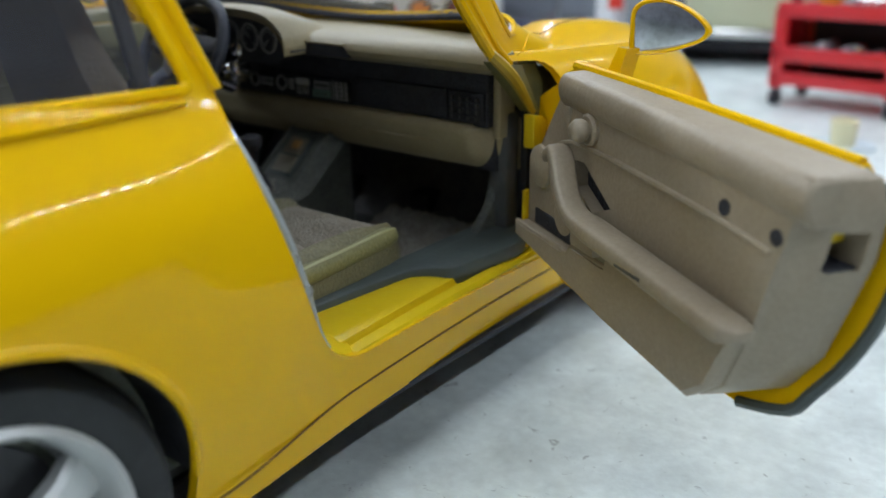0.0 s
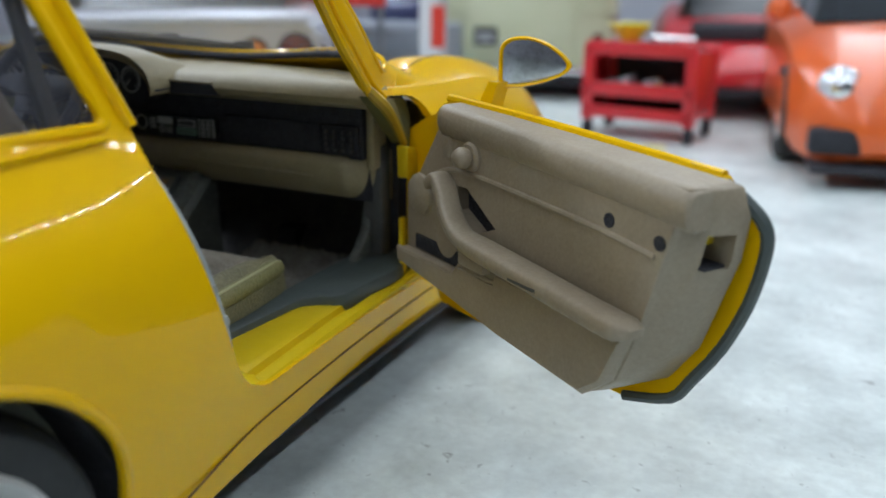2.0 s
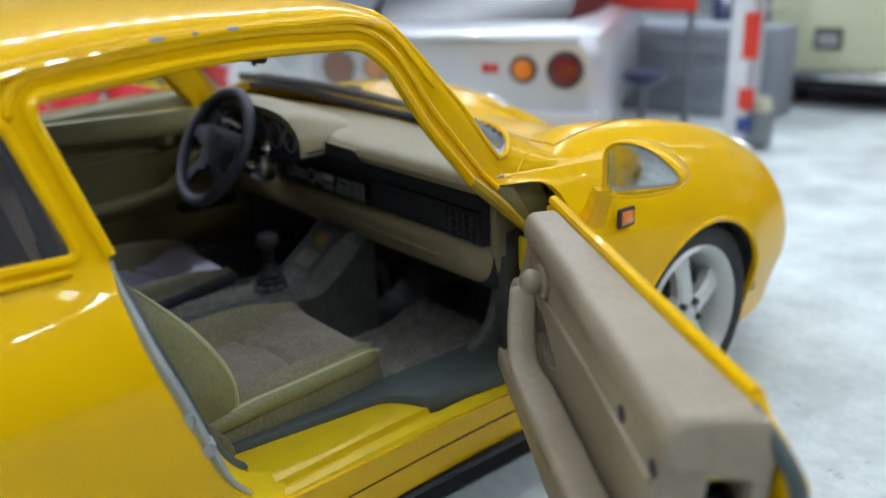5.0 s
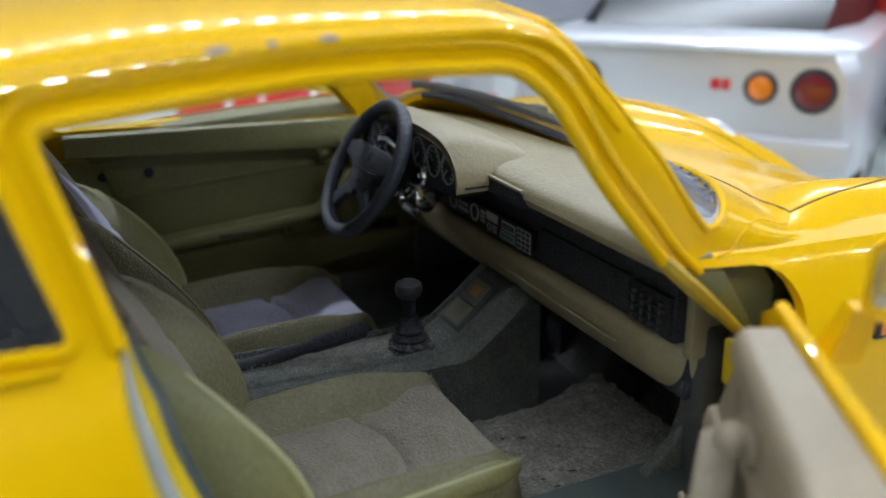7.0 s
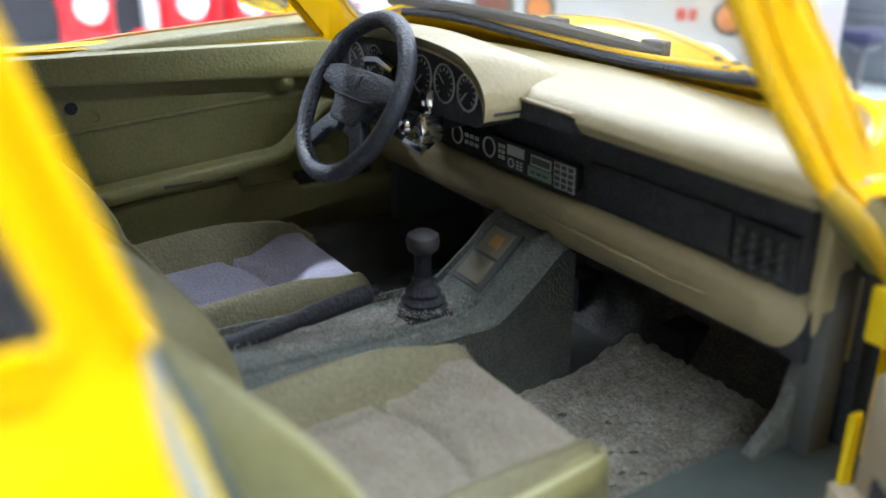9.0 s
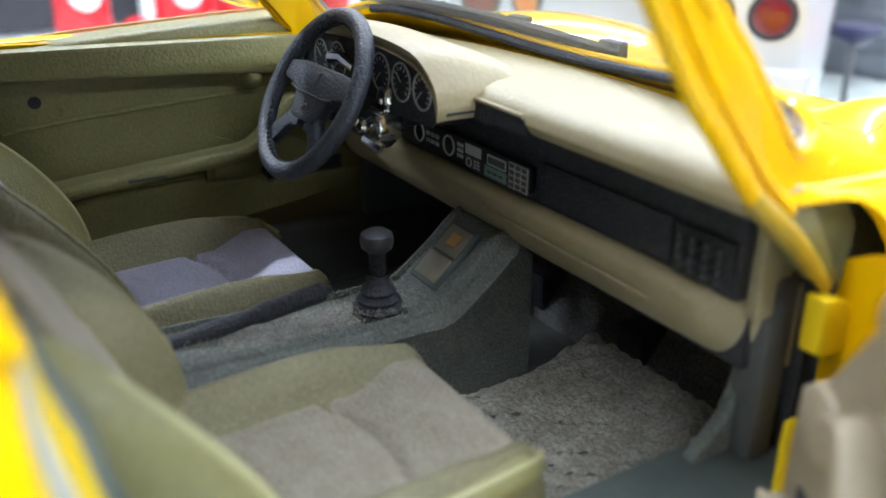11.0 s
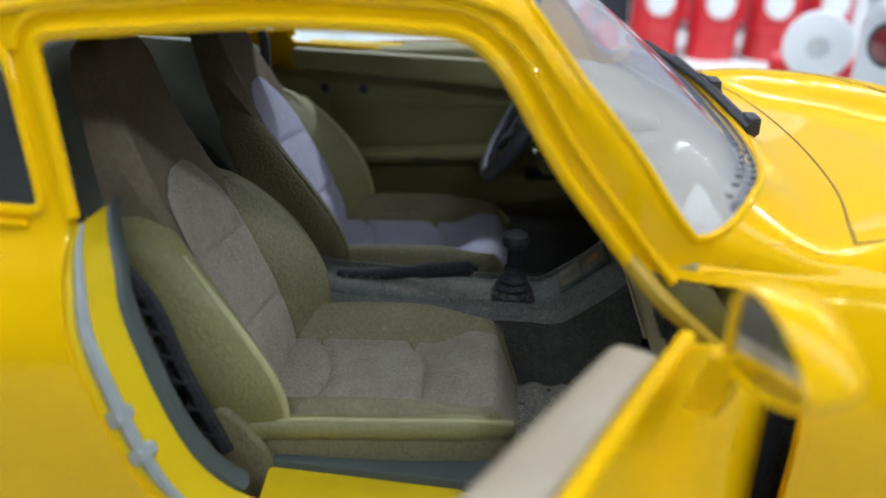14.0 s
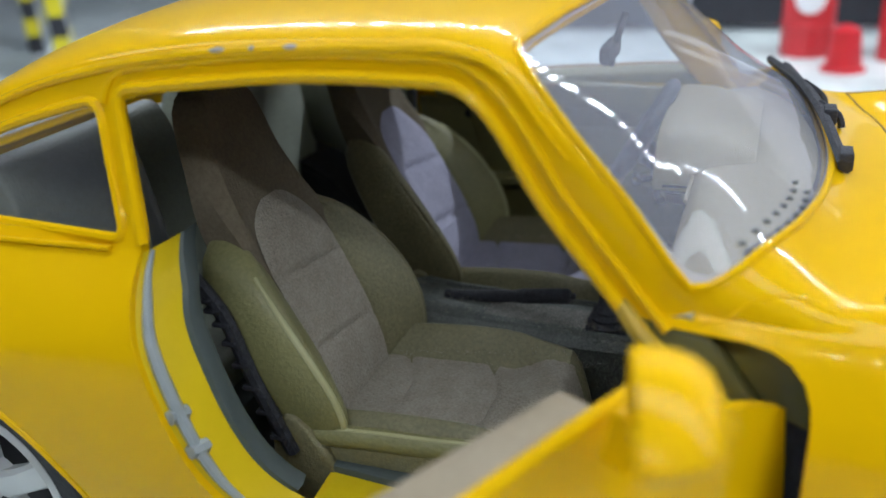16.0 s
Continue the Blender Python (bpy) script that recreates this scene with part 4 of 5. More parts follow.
lever = part("gear_lever", merged(lathe_at((0, 0.0, 0), [(0.062, 0.44), (0.06, 0.455), (0.05, 0.462), (0.054, 0.47), (0.042, 0.48), (0.045, 0.488), (0.034, 0.498), (0.037, 0.506), (0.025, 0.518), (0.022, 0.54)], "z"), lathe_at((0, 0.0, 0), [(0.016, 0.53), (0.017, 0.58), (0.022, 0.60)], "z")), BLACK, car, "black gear lever in a rubber boot")
part("knob", lathe_at((0, 0.0, 0), [(0.015, 0.585), (0.03, 0.597), (0.034, 0.612), (0.031, 0.626), (0.02, 0.633), (0.0, 0.635)], "z"), GREYKNOB, lever, "worn dark gear knob")
hb = part("handbrake", tube(smooth_line([(-0.045, -0.45, 0.472), (-0.042, -0.34, 0.482), (-0.036, -0.23, 0.497), (-0.032, -0.15, 0.508), (-0.030, -0.10, 0.514)], 4), [0.015] * 4 + [0.017] * 3 + [0.0155] + [0.020] * 8 + [0.013], 10), BLACK, car, "black handbrake lever")
part("button", lathe_at((-0.030, -0.095, 0.5145), [(0.0, 0.008), (0.008, 0.006), (0.009, -0.006)], "y", 10), BLACK, hb)

# dashboard
screen_line = spline((0.0, 0.478), (0.32, 0.448), (0.56, 0.392), (0.735, 0.298), (0.80, 0.27))
rings = []
for j in range(49):
    x = -0.70 + 1.438 * j / 48
    yb = max(screen_line(abs(x)) - 0.020, 0.262)
    zb = min(0.912, top_z(x, yb) - 0.026)
    tip = 0.010 * ease(0.70, 0.738, x)
    sec2 = [(yb, zb - 0.06), (yb, zb), (yb * 0.6 + 0.4 * 0.25, zb * 0.6 + 0.4 * 0.906), (0.252, 0.907 - tip), (0.218, 0.901 - tip), (0.197 + tip, 0.886 - tip), (0.191 + tip, 0.868), (0.197 + tip, 0.852), (0.212, 0.845 + tip), (0.262, 0.830)]
    rings.append([(x, y, z) for y, z in sec2])
dash = part("dashboard", loft(rings), DASHBEIGE, car, "beige plastic dashboard")
profile = rounded([(0.40, 0.70), (0.25, 0.694), (0.236, 0.675), (0.25, 0.615), (0.292, 0.565), (0.34, 0.553), (0.42, 0.56)], [0, 0.01, 0.02, 0.03, 0.03, 0.02, 0])
rings = [[(x, y + (0.41 - y) * sh, z) for y, z in profile] for x, sh in ((-0.66, 0.0), (0.30, 0.0), (0.585, 0.0), (0.603, 0.04), (0.630, 0.20), (0.655, 0.36), (0.680, 0.52))]
part("lower_bolster", loft(rings), DASHBEIGE, dash, "beige lower dashboard roll")
part("bolster_crease", tube([(0.02, 0.2405, 0.640), (0.30, 0.2405, 0.636), (0.50, 0.2415, 0.634)], 0.0035, 6), DASHBEIGE, dash)
part("dash_end", box((0.652, 0.284, 0.655), (0.680, 0.36, 0.846), 0.010), DASHBEIGE, dash)
part("side_liner", box((-0.768, -0.78, 0.25), (-0.75, 0.62, 0.84)), OLIVE, car, "olive lower side lining")
part("dash_core", box((-0.66, 0.30, 0.56), (0.655, 0.50, 0.845)), BLACK, dash)
strip = part("black_fascia", box((-0.40, 0.262, 0.686), (0.655, 0.32, 0.842), 0.004), BLACK, dash, "black fascia strip")
part("glove_panel", box((0.185, 0.254, 0.703), (0.522, 0.27, 0.782), 0.004), BLACK, strip, "grained black glove box panel")
vent = part("air_vent", box((0.532, 0.250, 0.698), (0.648, 0.27, 0.780), 0.003), BLACK, strip)
for i in range(4):
    part("vent_slat", box((0.545 + 0.027 * i, 0.2405, 0.708), (0.553 + 0.027 * i, 0.25, 0.768), 0.0015), DARKGREY, vent)
for i in range(3):
    part("vent_slat", box((0.54, 0.2385, 0.718 + 0.018 * i), (0.645, 0.245, 0.723 + 0.018 * i), 0.001), BLACK, vent)
panel = part("radio_panel", prism(rounded([(-0.33, 0.708), (0.150, 0.702), (0.163, 0.72), (0.163, 0.765), (-0.33, 0.768)], [0.01, 0.02, 0.01, 0.008, 0.01]), 0.246, 0.262, "y", 0.002), GLOSSBLACK, strip, "black radio and switch panel with pale markings")


def mark(x0, x1, z0, z1, mat, y=0.2445):
    part("marking", box((x0, y, z0), (x1, y + 0.003, z1)), mat, panel, smooth=False)


for i in range(3):
    for j in range(4):
        mark(0.098 + 0.020 * i, 0.113 + 0.020 * i, 0.712 + 0.0125 * j, 0.721 + 0.0125 * j, DARKGREY, 0.2435)
mark(0.095, 0.157, 0.709, 0.761, MARK)
mark(0.02, 0.085, 0.735, 0.757, MARK)
mark(0.024, 0.081, 0.739, 0.753, DARKGREY, 0.2435)
mark(0.012, 0.088, 0.710, 0.732, LCD)
for i in range(3):
    mark(0.022 + 0.02 * i, 0.035 + 0.02 * i, 0.718, 0.723, DARKGREY, 0.2435)
mark(-0.06, -0.002, 0.738, 0.760, MARK)
mark(-0.06, -0.002, 0.710, 0.734, DARKGREY)
for i in range(2):
    for j in range(3):
        mark(-0.026 + 0.012 * i, -0.018 + 0.012 * i, 0.713 + 0.007 * j, 0.717 + 0.007 * j, MARK, 0.2435)
for i in range(2):
    for j in range(3):
        mark(-0.092 + 0.013 * i, -0.082 + 0.013 * i, 0.722 + 0.012 * j, 0.730 + 0.012 * j, MARK)
for i in range(3):
    for j in range(2):
        mark(-0.22 + 0.02 * i, -0.206 + 0.02 * i, 0.724 + 0.016 * j, 0.733 + 0.016 * j, MARK)
for x, r in ((-0.125, 0.021), (-0.25, 0.02), (-0.045, 0.009)):
    part("dial_ring", tube([(x + r * math.cos(w), 0.2445, (0.738 if r > 0.01 else 0.722) + r * math.sin(w)) for w in (2 * math.pi * j / 20 for j in range(20))], 0.0028 if r > 0.01 else 0.002, 5, True), MARK, panel)

# instrument binnacle
arc = smooth_line([(-0.62, 0.83, 0), (-0.60, 0.905, 0), (-0.50, 0.958, 0), (-0.30, 0.975, 0), (-0.12, 0.972, 0), (-0.02, 0.955, 0), (0.04, 0.912, 0), (0.055, 0.868, 0)], 6)
hood = loft([[(p.x, y, 0.83 + (p.y - 0.83) * k) for p in arc] + [(p.x * 0.985 - 0.004, y, 0.83 + (p.y - 0.83) * k - 0.022) for p in reversed(arc)] for y, k in ((0.115, 1.0), (0.105, 0.985), (0.125, 1.02), (0.20, 1.0), (0.32, 0.70))])
part("binnacle_hood", hood, DASHBEIGE, dash, "beige hood over the instruments")
face = [(p.x * 0.99, p.y - 0.012) for p in arc] + [(0.030, 0.845), (0.0, 0.822), (-0.60, 0.80)]
inst = part("instrument_panel", prism(face, 0.126, 0.20, "y"), BLACK, dash, "black instrument panel with five gauges")
for i, (x, r) in enumerate(((-0.50, 0.036), (-0.41, 0.038), (-0.305, 0.046), (-0.205, 0.038), (-0.118, 0.037), (-0.035, 0.034))):
    if i == 2:
        continue
    z = 0.893 - 0.004 * abs(i - 3)
    g = part("gauge", tube([(x + r * math.cos(w), 0.124, z + r * 1.05 * math.sin(w)) for w in (2 * math.pi * j / 28 for j in range(28))], 0.0024, 5, True), MARK, inst, "round black gauge with pale marks")
    for j in range(11):
        w = radians(-45 + 27 * j)
        a, b = r * 0.66, r * 0.86
        part("tick", tube([(x + a * math.cos(w), 0.1235, z + a * math.sin(w)), (x + b * math.cos(w), 0.1235, z + b * math.sin(w))], 0.0014, 4), MARK, g)
    part("needle", tube([(x, 0.123, z), (x - r * 0.5, 0.123, z - r * 0.45 * (1 if i % 2 else -1))], 0.0016, 4), MARK, g)
part("dash_slot", prism(rounded([(-0.045, 0.880), (0.205, 0.877), (0.225, 0.846), (-0.02, 0.844)], 0.006), 0.1895, 0.215, "y"), BLACK, dash, "black air slot in the dashboard")
part("slot_lip", tube([(-0.045, 0.191, 0.884), (0.205, 0.191, 0.881)], 0.0045, 8), DASHBEIGE, dash)
part("column_cover", box((-0.36, 0.10, 0.76), (-0.21, 0.26, 0.83), 0.02), BLACK, dash, "black steering column cover")

# steering wheel
tilt = Matrix.Translation((-0.305, 0.012, 0.842)) @ Matrix.Rotation(radians(-30.5), 4, "X")


def tilted(bm):
    bm.transform(tilt)
    return bm


ringp = [(0.178 * math.cos(w), 0, 0.178 * math.sin(w)) for w in (2 * math.pi * j / 56 for j in range(56))]
sw = part("steering_wheel", tilted(tube(ringp, 0.0195, 12, True)), LEATHER, car, "dark blue-black stitched steering wheel")
pad = rounded([(-0.165, 0.052), (-0.09, 0.062), (0.09, 0.062), (0.165, 0.052), (0.168, 0.012), (0.10, 0.002), (0.072, -0.012), (0.058, -0.062), (-0.058, -0.062), (-0.072, -0.012), (-0.10, 0.002), (-0.168, 0.012)], 0.012)
part("horn_pad", tilted(prism(pad, -0.004, 0.028, "y", 0.008)), LEATHER, sw)
part("horn_pad_seam", tilted(tube([(-0.10, -0.0045, 0.000), (-0.06, -0.0050, -0.006), (0.06, -0.0050, -0.006), (0.10, -0.0045, 0.000)], 0.0028, 6)), BLACK, sw)
part("badge", tilted(merged(box((-0.012, -0.007, 0.018), (0.012, -0.002, 0.046), 0.004), box((-0.009, -0.007, -0.040), (0.009, -0.002, -0.026), 0.003))), GREYKNOB, sw)
for side in (1, -1):
    low = rounded([(side * 0.015, -0.045), (side * 0.062, -0.040), (side * 0.132, -0.108), (side * 0.098, -0.142), (side * 0.052, -0.085), (side * 0.015, -0.078)], 0.010)
    part("spoke", tilted(prism(low, 0.002, 0.024, "y", 0.006)), LEATHER, sw)
stitch = merged(*[box((0.1605 * math.cos(w) - 0.003, -0.010, 0.1605 * math.sin(w) - 0.003), (0.1605 * math.cos(w) + 0.003, -0.003, 0.1605 * math.sin(w) + 0.003)) for w in (2 * math.pi * j / 72 for j in range(72))])
part("stitching", tilted(stitch), BLACK, sw)
part("column", tilted(lathe([(0.035, 0.03), (0.04, 0.22)], 16, "y")), BLACK, sw)
stalk = part("ignition_lock", merged(box((-0.215, 0.09, 0.765), (-0.15, 0.15, 0.82), 0.01), lathe_at((-0.175, 0.124, 0.852), [(0.0, -0.025), (0.022, -0.016), (0.024, 0.0), (0.018, 0.016), (0.0, 0.022)], "z", 14), tube([(-0.19, 0.135, 0.80), (-0.176, 0.126, 0.845)], 0.012, 8), tube([(-0.20, 0.08, 0.76), (-0.16, 0.10, 0.742)], 0.012, 8), tube([(-0.21, 0.125, 0.80), (-0.17, 0.09, 0.806), (-0.136, 0.048, 0.806)], [0.013, 0.011, 0.010], 8), lathe_at((-0.136, 0.044, 0.806), [(0.0, -0.018), (0.014, -0.010), (0.017, 0.0), (0.012, 0.012), (0.0, 0.016)], "y", 12), box((-0.25, 0.11, 0.745), (-0.185, 0.17, 0.80), 0.012)), CHROME, car, "bare chrome steering lock and stalks")
part("stalk", tube([(-0.37, 0.09, 0.90), (-0.33, 0.095, 0.905), (-0.28, 0.10, 0.89)], [0.016, 0.014, 0.009], 8), CHROME, stalk)
part("rear_view_mirror", merged(box((-0.055, -0.015, 1.13), (0.085, 0.012, 1.175), 0.012), tube([(0.02, 0.0, 1.12), (0.02, 0.005, 1.135)], 0.008, 6), tube([(0.015, 0.01, 1.17), (0.015, 0.03, 1.235)], 0.008, 6)), BLACK, car, "black rear-view mirror")

# headlining and rear cabin
bm = bmesh.new()
g = [[bm.verts.new((-0.64 + 1.28 * i / 20, -1.2 + 1.15 * j / 20, top_z(-0.64 + 1.28 * i / 20, -1.2 + 1.15 * j / 20) - 0.04)) for i in range(21)] for j in range(21)]
for j in range(20):
    for i in range(20):
        bm.faces.new((g[j][i], g[j][i + 1], g[j + 1][i + 1], g[j + 1][i]))
part("headlining", bm, BLACK, car, "black underside of the roof")
part("window_ledge", prism(rounded([(-0.70, 0.86), (-0.70, 0.919), (0.145, 0.899), (0.225, 0.862), (0.225, 0.80), (-0.2, 0.83)], 0.012), -0.738, -0.690, "x", 0.008), OLIVE, car, "olive ledge under the side window")
for s in (1, -1):
    part("rear_side_trim", prism(rounded([(-0.80, 0.26), (-0.80, 0.92), (-1.40, 0.95), (-1.45, 0.26)], 0.03), s * 0.70, s * 0.74, "x", 0.01), SAGE, car, "pale sage rear side trim")
    part("pillar_trim", prism(rounded([(-0.75, 0.42), (-0.757, 0.94), (-0.812, 1.19), (-0.835, 1.19), (-0.786, 0.94), (-0.79, 0.42)], 0.008), s * 0.655, s * 0.675, "x", 0.006), DARKGREY, car, "dark grey centre pillar trim")
rear = part("rear_shelf", prism(rounded([(-1.08, 0.25), (-1.12, 0.60), (-1.20, 0.86), (-1.55, 0.90), (-1.6, 0.25)], 0.04), -0.68, 0.68, "x", 0.02), SAGE, car, "pale sage rear shelf")
for x in (-0.34, 0.34):
    rs = part("rear_seat", prism(rounded([(-1.30, 0.45), (-1.10, 0.46), (-1.13, 0.72), (-1.17, 0.95), (-1.21, 1.02), (-1.27, 1.02), (-1.33, 0.86)], 0.045), x - 0.29, x + 0.29, "x", 0.04, 4), SAGE, car, "pale sage rear jump seat backrest")
    part("cushion", box((x - 0.26, -1.12, 0.36), (x + 0.26, -0.86, 0.46), 0.04, 3), SAGE, rs)
part("rear_floor", box((-0.70, -1.15, 0.25), (0.70, -0.80, 0.37), 0.02), GREYGREEN, car)


# ---------------------------------------------------------------- front seats
lean = spline((0.36, -0.515), (0.45, -0.52), (0.55, -0.545), (0.7, -0.60), (0.85, -0.66), (1.0, -0.705), (1.17, -0.745))
width = spline((0.36, 0.155), (0.5, 0.16), (0.7, 0.165), (0.82, 0.168), (0.90, 0.160), (0.98, 0.142), (1.07, 0.126), (1.11, 0.112), (1.135, 0.085))
wing_out = spline((0.38, 0.035), (0.45, 0.078), (0.54, 0.102), (0.64, 0.098), (0.74, 0.07), (0.83, 0.03), (0.91, 0.0))
wing_x = spline((0.38, 0.212), (0.46, 0.238), (0.56, 0.258), (0.66, 0.262), (0.75, 0.245), (0.83, 0.208), (0.91, 0.158))


def back_front(x, z):
    """Where the backrest's front face lies, x from the seat's middle."""
    q = min(abs(x) / width(z), 1.0)
    return lean(z) + 0.014 * ease(0.55, 0.85, q) * ease(1.0, 0.86, z) - 0.035 * ease(0.84, 1.0, q) * ease(0.8, 0.95, z)


def cushion_half(y):
    """Half the width of a seat cushion, its front corners rounded."""
    return 0.238 - 0.012 * ease(-0.25, -0.05, y) - 0.095 * (1 - math.sqrt(max(1 - (max(y + 0.095, 0) / 0.111) ** 2, 0)))


def cushion_top(x, y):
    q = min(abs(x) / 0.235, 1.0)
    front = ease(-0.20, -0.08, y)
    drop = 0.11 * ease(-0.055, 0.018, y) ** 1.5
    return 0.42 + 0.020 * math.sin(math.pi * min(max((y + 0.52) / 0.54, 0.0), 1.0)) * ease(0.55, 0.85, q) + 0.034 * front + (0.074 - 0.046 * front) * ease(0.50, 0.82, q) - 0.045 * ease(0.88, 1.0, q) - drop + 0.02 * ease(-0.3, -0.5, y) * 0


def seat(xc, label, recline, cloth, cloth_name):
    def lay(bm):
        for v in bm.verts:
            v.co.y -= recline * max(v.co.z - 0.50, 0.0)
        return bm

    rows = []
    for j in range(31):
        y = -0.60 + 0.615 * j / 30
        hw = cushion_half(y)
        ring = [(xc + hw * (-1 + 2 * i / 24), y, cushion_top(0.235 * (-1 + 2 * i / 24), y)) for i in range(25)]
        ring += [(xc + hw + 0.004, y, 0.36), (xc + hw - 0.006, y, 0.27), (xc - hw + 0.006, y, 0.27), (xc - hw - 0.004, y, 0.36)]
        rows.append(ring)
    st = part("seat", loft(rows), SEATVINYL, car, label)
    rows = []
    for j in range(34):
        z = 0.36 + 0.772 * j / 33
        w = width(z)
        ring = [(xc + w * (-1 + 2 * i / 24), back_front(w * (-1 + 2 * i / 24), z), z) for i in range(25)]
        thick = 0.115 - 0.03 * ease(0.8, 1.15, z)
        ring += [(xc + w * k, lean(z) - thick * (1 - 0.25 * k * k), z) for k in (0.98, 0.7, 0.35, 0, -0.35, -0.7, -0.98)]
        rows.append(ring)
    rows.append([(xc + (x - xc) * 0.72, (y - lean(1.132)) * 0.6 + lean(1.132) - 0.02, 1.150) for x, y, z in rows[-1]])
    part("backrest", lay(loft(rows)), SEATBACK, st, "brownish cloth backrest with built-in headrest")
    # cloth insets in padded panels
    bm = bmesh.new()
    g = []
    for j in range(49):
        z = 0.43 + 0.47 * j / 48
        w = 0.132 + 0.010 * math.sin(math.pi * min(j / 36, 1)) if j < 33 else 0.137 * math.sqrt(max(1 - ((j - 32) / 16.4) ** 2, 0.01))
        row = []
        for i in range(19):
            k = -1 + 2 * i / 18
            zs = z - 0.018 * k
            groove = sum(0.011 * math.exp(-(((zs - c) / 0.009) ** 2)) for c in (0.575, 0.735))
            row.append(bm.verts.new((xc + w * k, back_front(w * k, z) + (0.018 * (1 - k**6) - groove * (1 - k**8)) * ease(49, 40, j) + 0.003, z)))
        g.append(row)
    for a, b in zip(g, g[1:]):
        for i in range(18):
            bm.faces.new((a[i], a[i + 1], b[i + 1], b[i]))
    part("back_inset", lay(bm), cloth, st, cloth_name + " backrest inset")
    bm = bmesh.new()
    g = []
    for j in range(61):
        y = -0.55 + 0.562 * j / 60
        w = min(0.152 + 0.026 * j / 60, cushion_half(y) - 0.036)
        row = []
        for i in range(25):
            k = -1 + 2 * i / 24
            arc = y + 0.055 * k * k
            groove = 0.013 * math.exp(-(((arc + 0.19) / 0.008) ** 2)) + 0.011 * math.exp(-(((arc + 0.40) / 0.008) ** 2))
            fade = 1 - k**10
            row.append(bm.verts.new((xc + w * k, y, cushion_top(w * k * 0.92, y) + (0.016 - groove) * fade + 0.002 + 0.0016 * fade * noise.noise(Vector((i * 1.3, j * 0.9, xc * 9))))))
        g.append(row)
    for a, b in zip(g, g[1:]):
        for i in range(24):
            bm.faces.new((a[i], a[i + 1], b[i + 1], b[i]))
    part("cushion_inset", bm, cloth, st, cloth_name + " cushion inset, dusty")
    for s in (1, -1):
        part("piping", tube(smooth_line([(xc + s * 0.222, -0.54, 0.440), (xc + s * 0.218, -0.3, 0.455), (xc + s * 0.208, -0.10, 0.462), (xc + s * 0.190, -0.045, 0.452), (xc + s * 0.155, -0.012, 0.425)], 6), 0.005, 8), SEATVINYL, st)
        if s * xc > 0:
            # outer roll and its piping are coloured paler for the light on them
            line = smooth_line([(xc + s * 0.226, -0.55, 0.444), (xc + s * 0.225, -0.40, 0.458), (xc + s * 0.223, -0.25, 0.464), (xc + s * 0.212, -0.11, 0.465), (xc + s * 0.192, -0.05, 0.452), (xc + s * 0.152, -0.012, 0.426)], 5)
            part("cushion_bolster", tube(line, [0.029 - 0.008 * ease(16, 25, j) for j in range(len(line))], 12, flat=0.9), OLIVE, st, "olive outer cushion roll, coloured paler as if lit")
            part("piping", tube([(p.x + s * 0.012, p.y + 0.008 * ease(16, 25, j), p.z + 0.021) for j, p in enumerate(line)], 0.006, 6), OLIVE_LIGHT, st)
        rings = []
        for j in range(24):
            z = 0.375 + 0.535 * j / 23
            f, xo, p = lean(z), wing_x(z), wing_out(z)
            tip = ease(0.80, 0.91, z)
            ring = [(0.128, f - 0.004), (0.160, f + p * 0.48), (xo - 0.045, f + p * 0.90), (xo - 0.018, f + p), (xo, f + p - 0.022), (xo + 0.003, f - 0.03), (xo - 0.012, f - 0.088), (0.128, f - 0.098)]
            ring = [(a + (0.125 - a) * tip, b + (f - 0.05 - b) * tip) for a, b in ring]
            rings.append([(xc + s * v.x, v.y, z) for v in smooth_line([(a, b, 0) for a, b in ring], 3, True)])
        # door-side bolster and piping take the paler, lit olive
        part("side_bolster", lay(loft(rings)), OLIVE if s * xc > 0 else SEATVINYL, st, "olive vinyl side bolster")
        edge = [(xc + s * (wing_x(z) - 0.010), lean(z) + wing_out(z) - 0.003, z) for z in (0.40 + 0.40 * j / 20 for j in range(21))]
        part("piping", lay(tube(edge, [(0.008 if s * xc > 0 else 0.005) - 0.004 * ease(14, 20, j) for j in range(21)], 8)), OLIVE_LIGHT if s * xc > 0 else SEATVINYL, st)
        part("hinge_cover", prism(rounded([(-0.62, 0.27), (-0.50, 0.27), (-0.45, 0.36), (-0.47, 0.42), (-0.55, 0.52), (-0.60, 0.48)], 0.03), xc + s * 0.232, xc + s * 0.262, "x", 0.012, 3), SEATVINYL, st)
    return st


def lint(name, spots, label, parent, seed, length=0.010, thick=0.0007):
    """Short fibres standing on a surface; spots gives (x, y, z) for a random generator."""
    rng = random.Random(seed)
    verts, faces = [], []
    for x, y, z in spots(rng):
        d = Vector((rng.uniform(-1, 1), rng.uniform(-1, 1), rng.uniform(0.1, 0.9))).normalized() * length * rng.uniform(0.4, 1.3)
        e = d.orthogonal().normalized() * thick
        n = len(verts)
        verts += [(x - e.x, y - e.y, z - e.z), (x + e.x, y + e.y, z + e.z), (x + d.x, y + d.y, z + d.z)]
        faces.append((n, n + 1, n + 2))
    me = bpy.data.meshes.new(name)
    me.from_pydata([tuple(S * c for c in v) for v in verts], [], faces)
    me.materials.append(LINT)
    ob = new(name, me)
    ob.parent = parent
    return tagged(ob, label, kind="stuff")


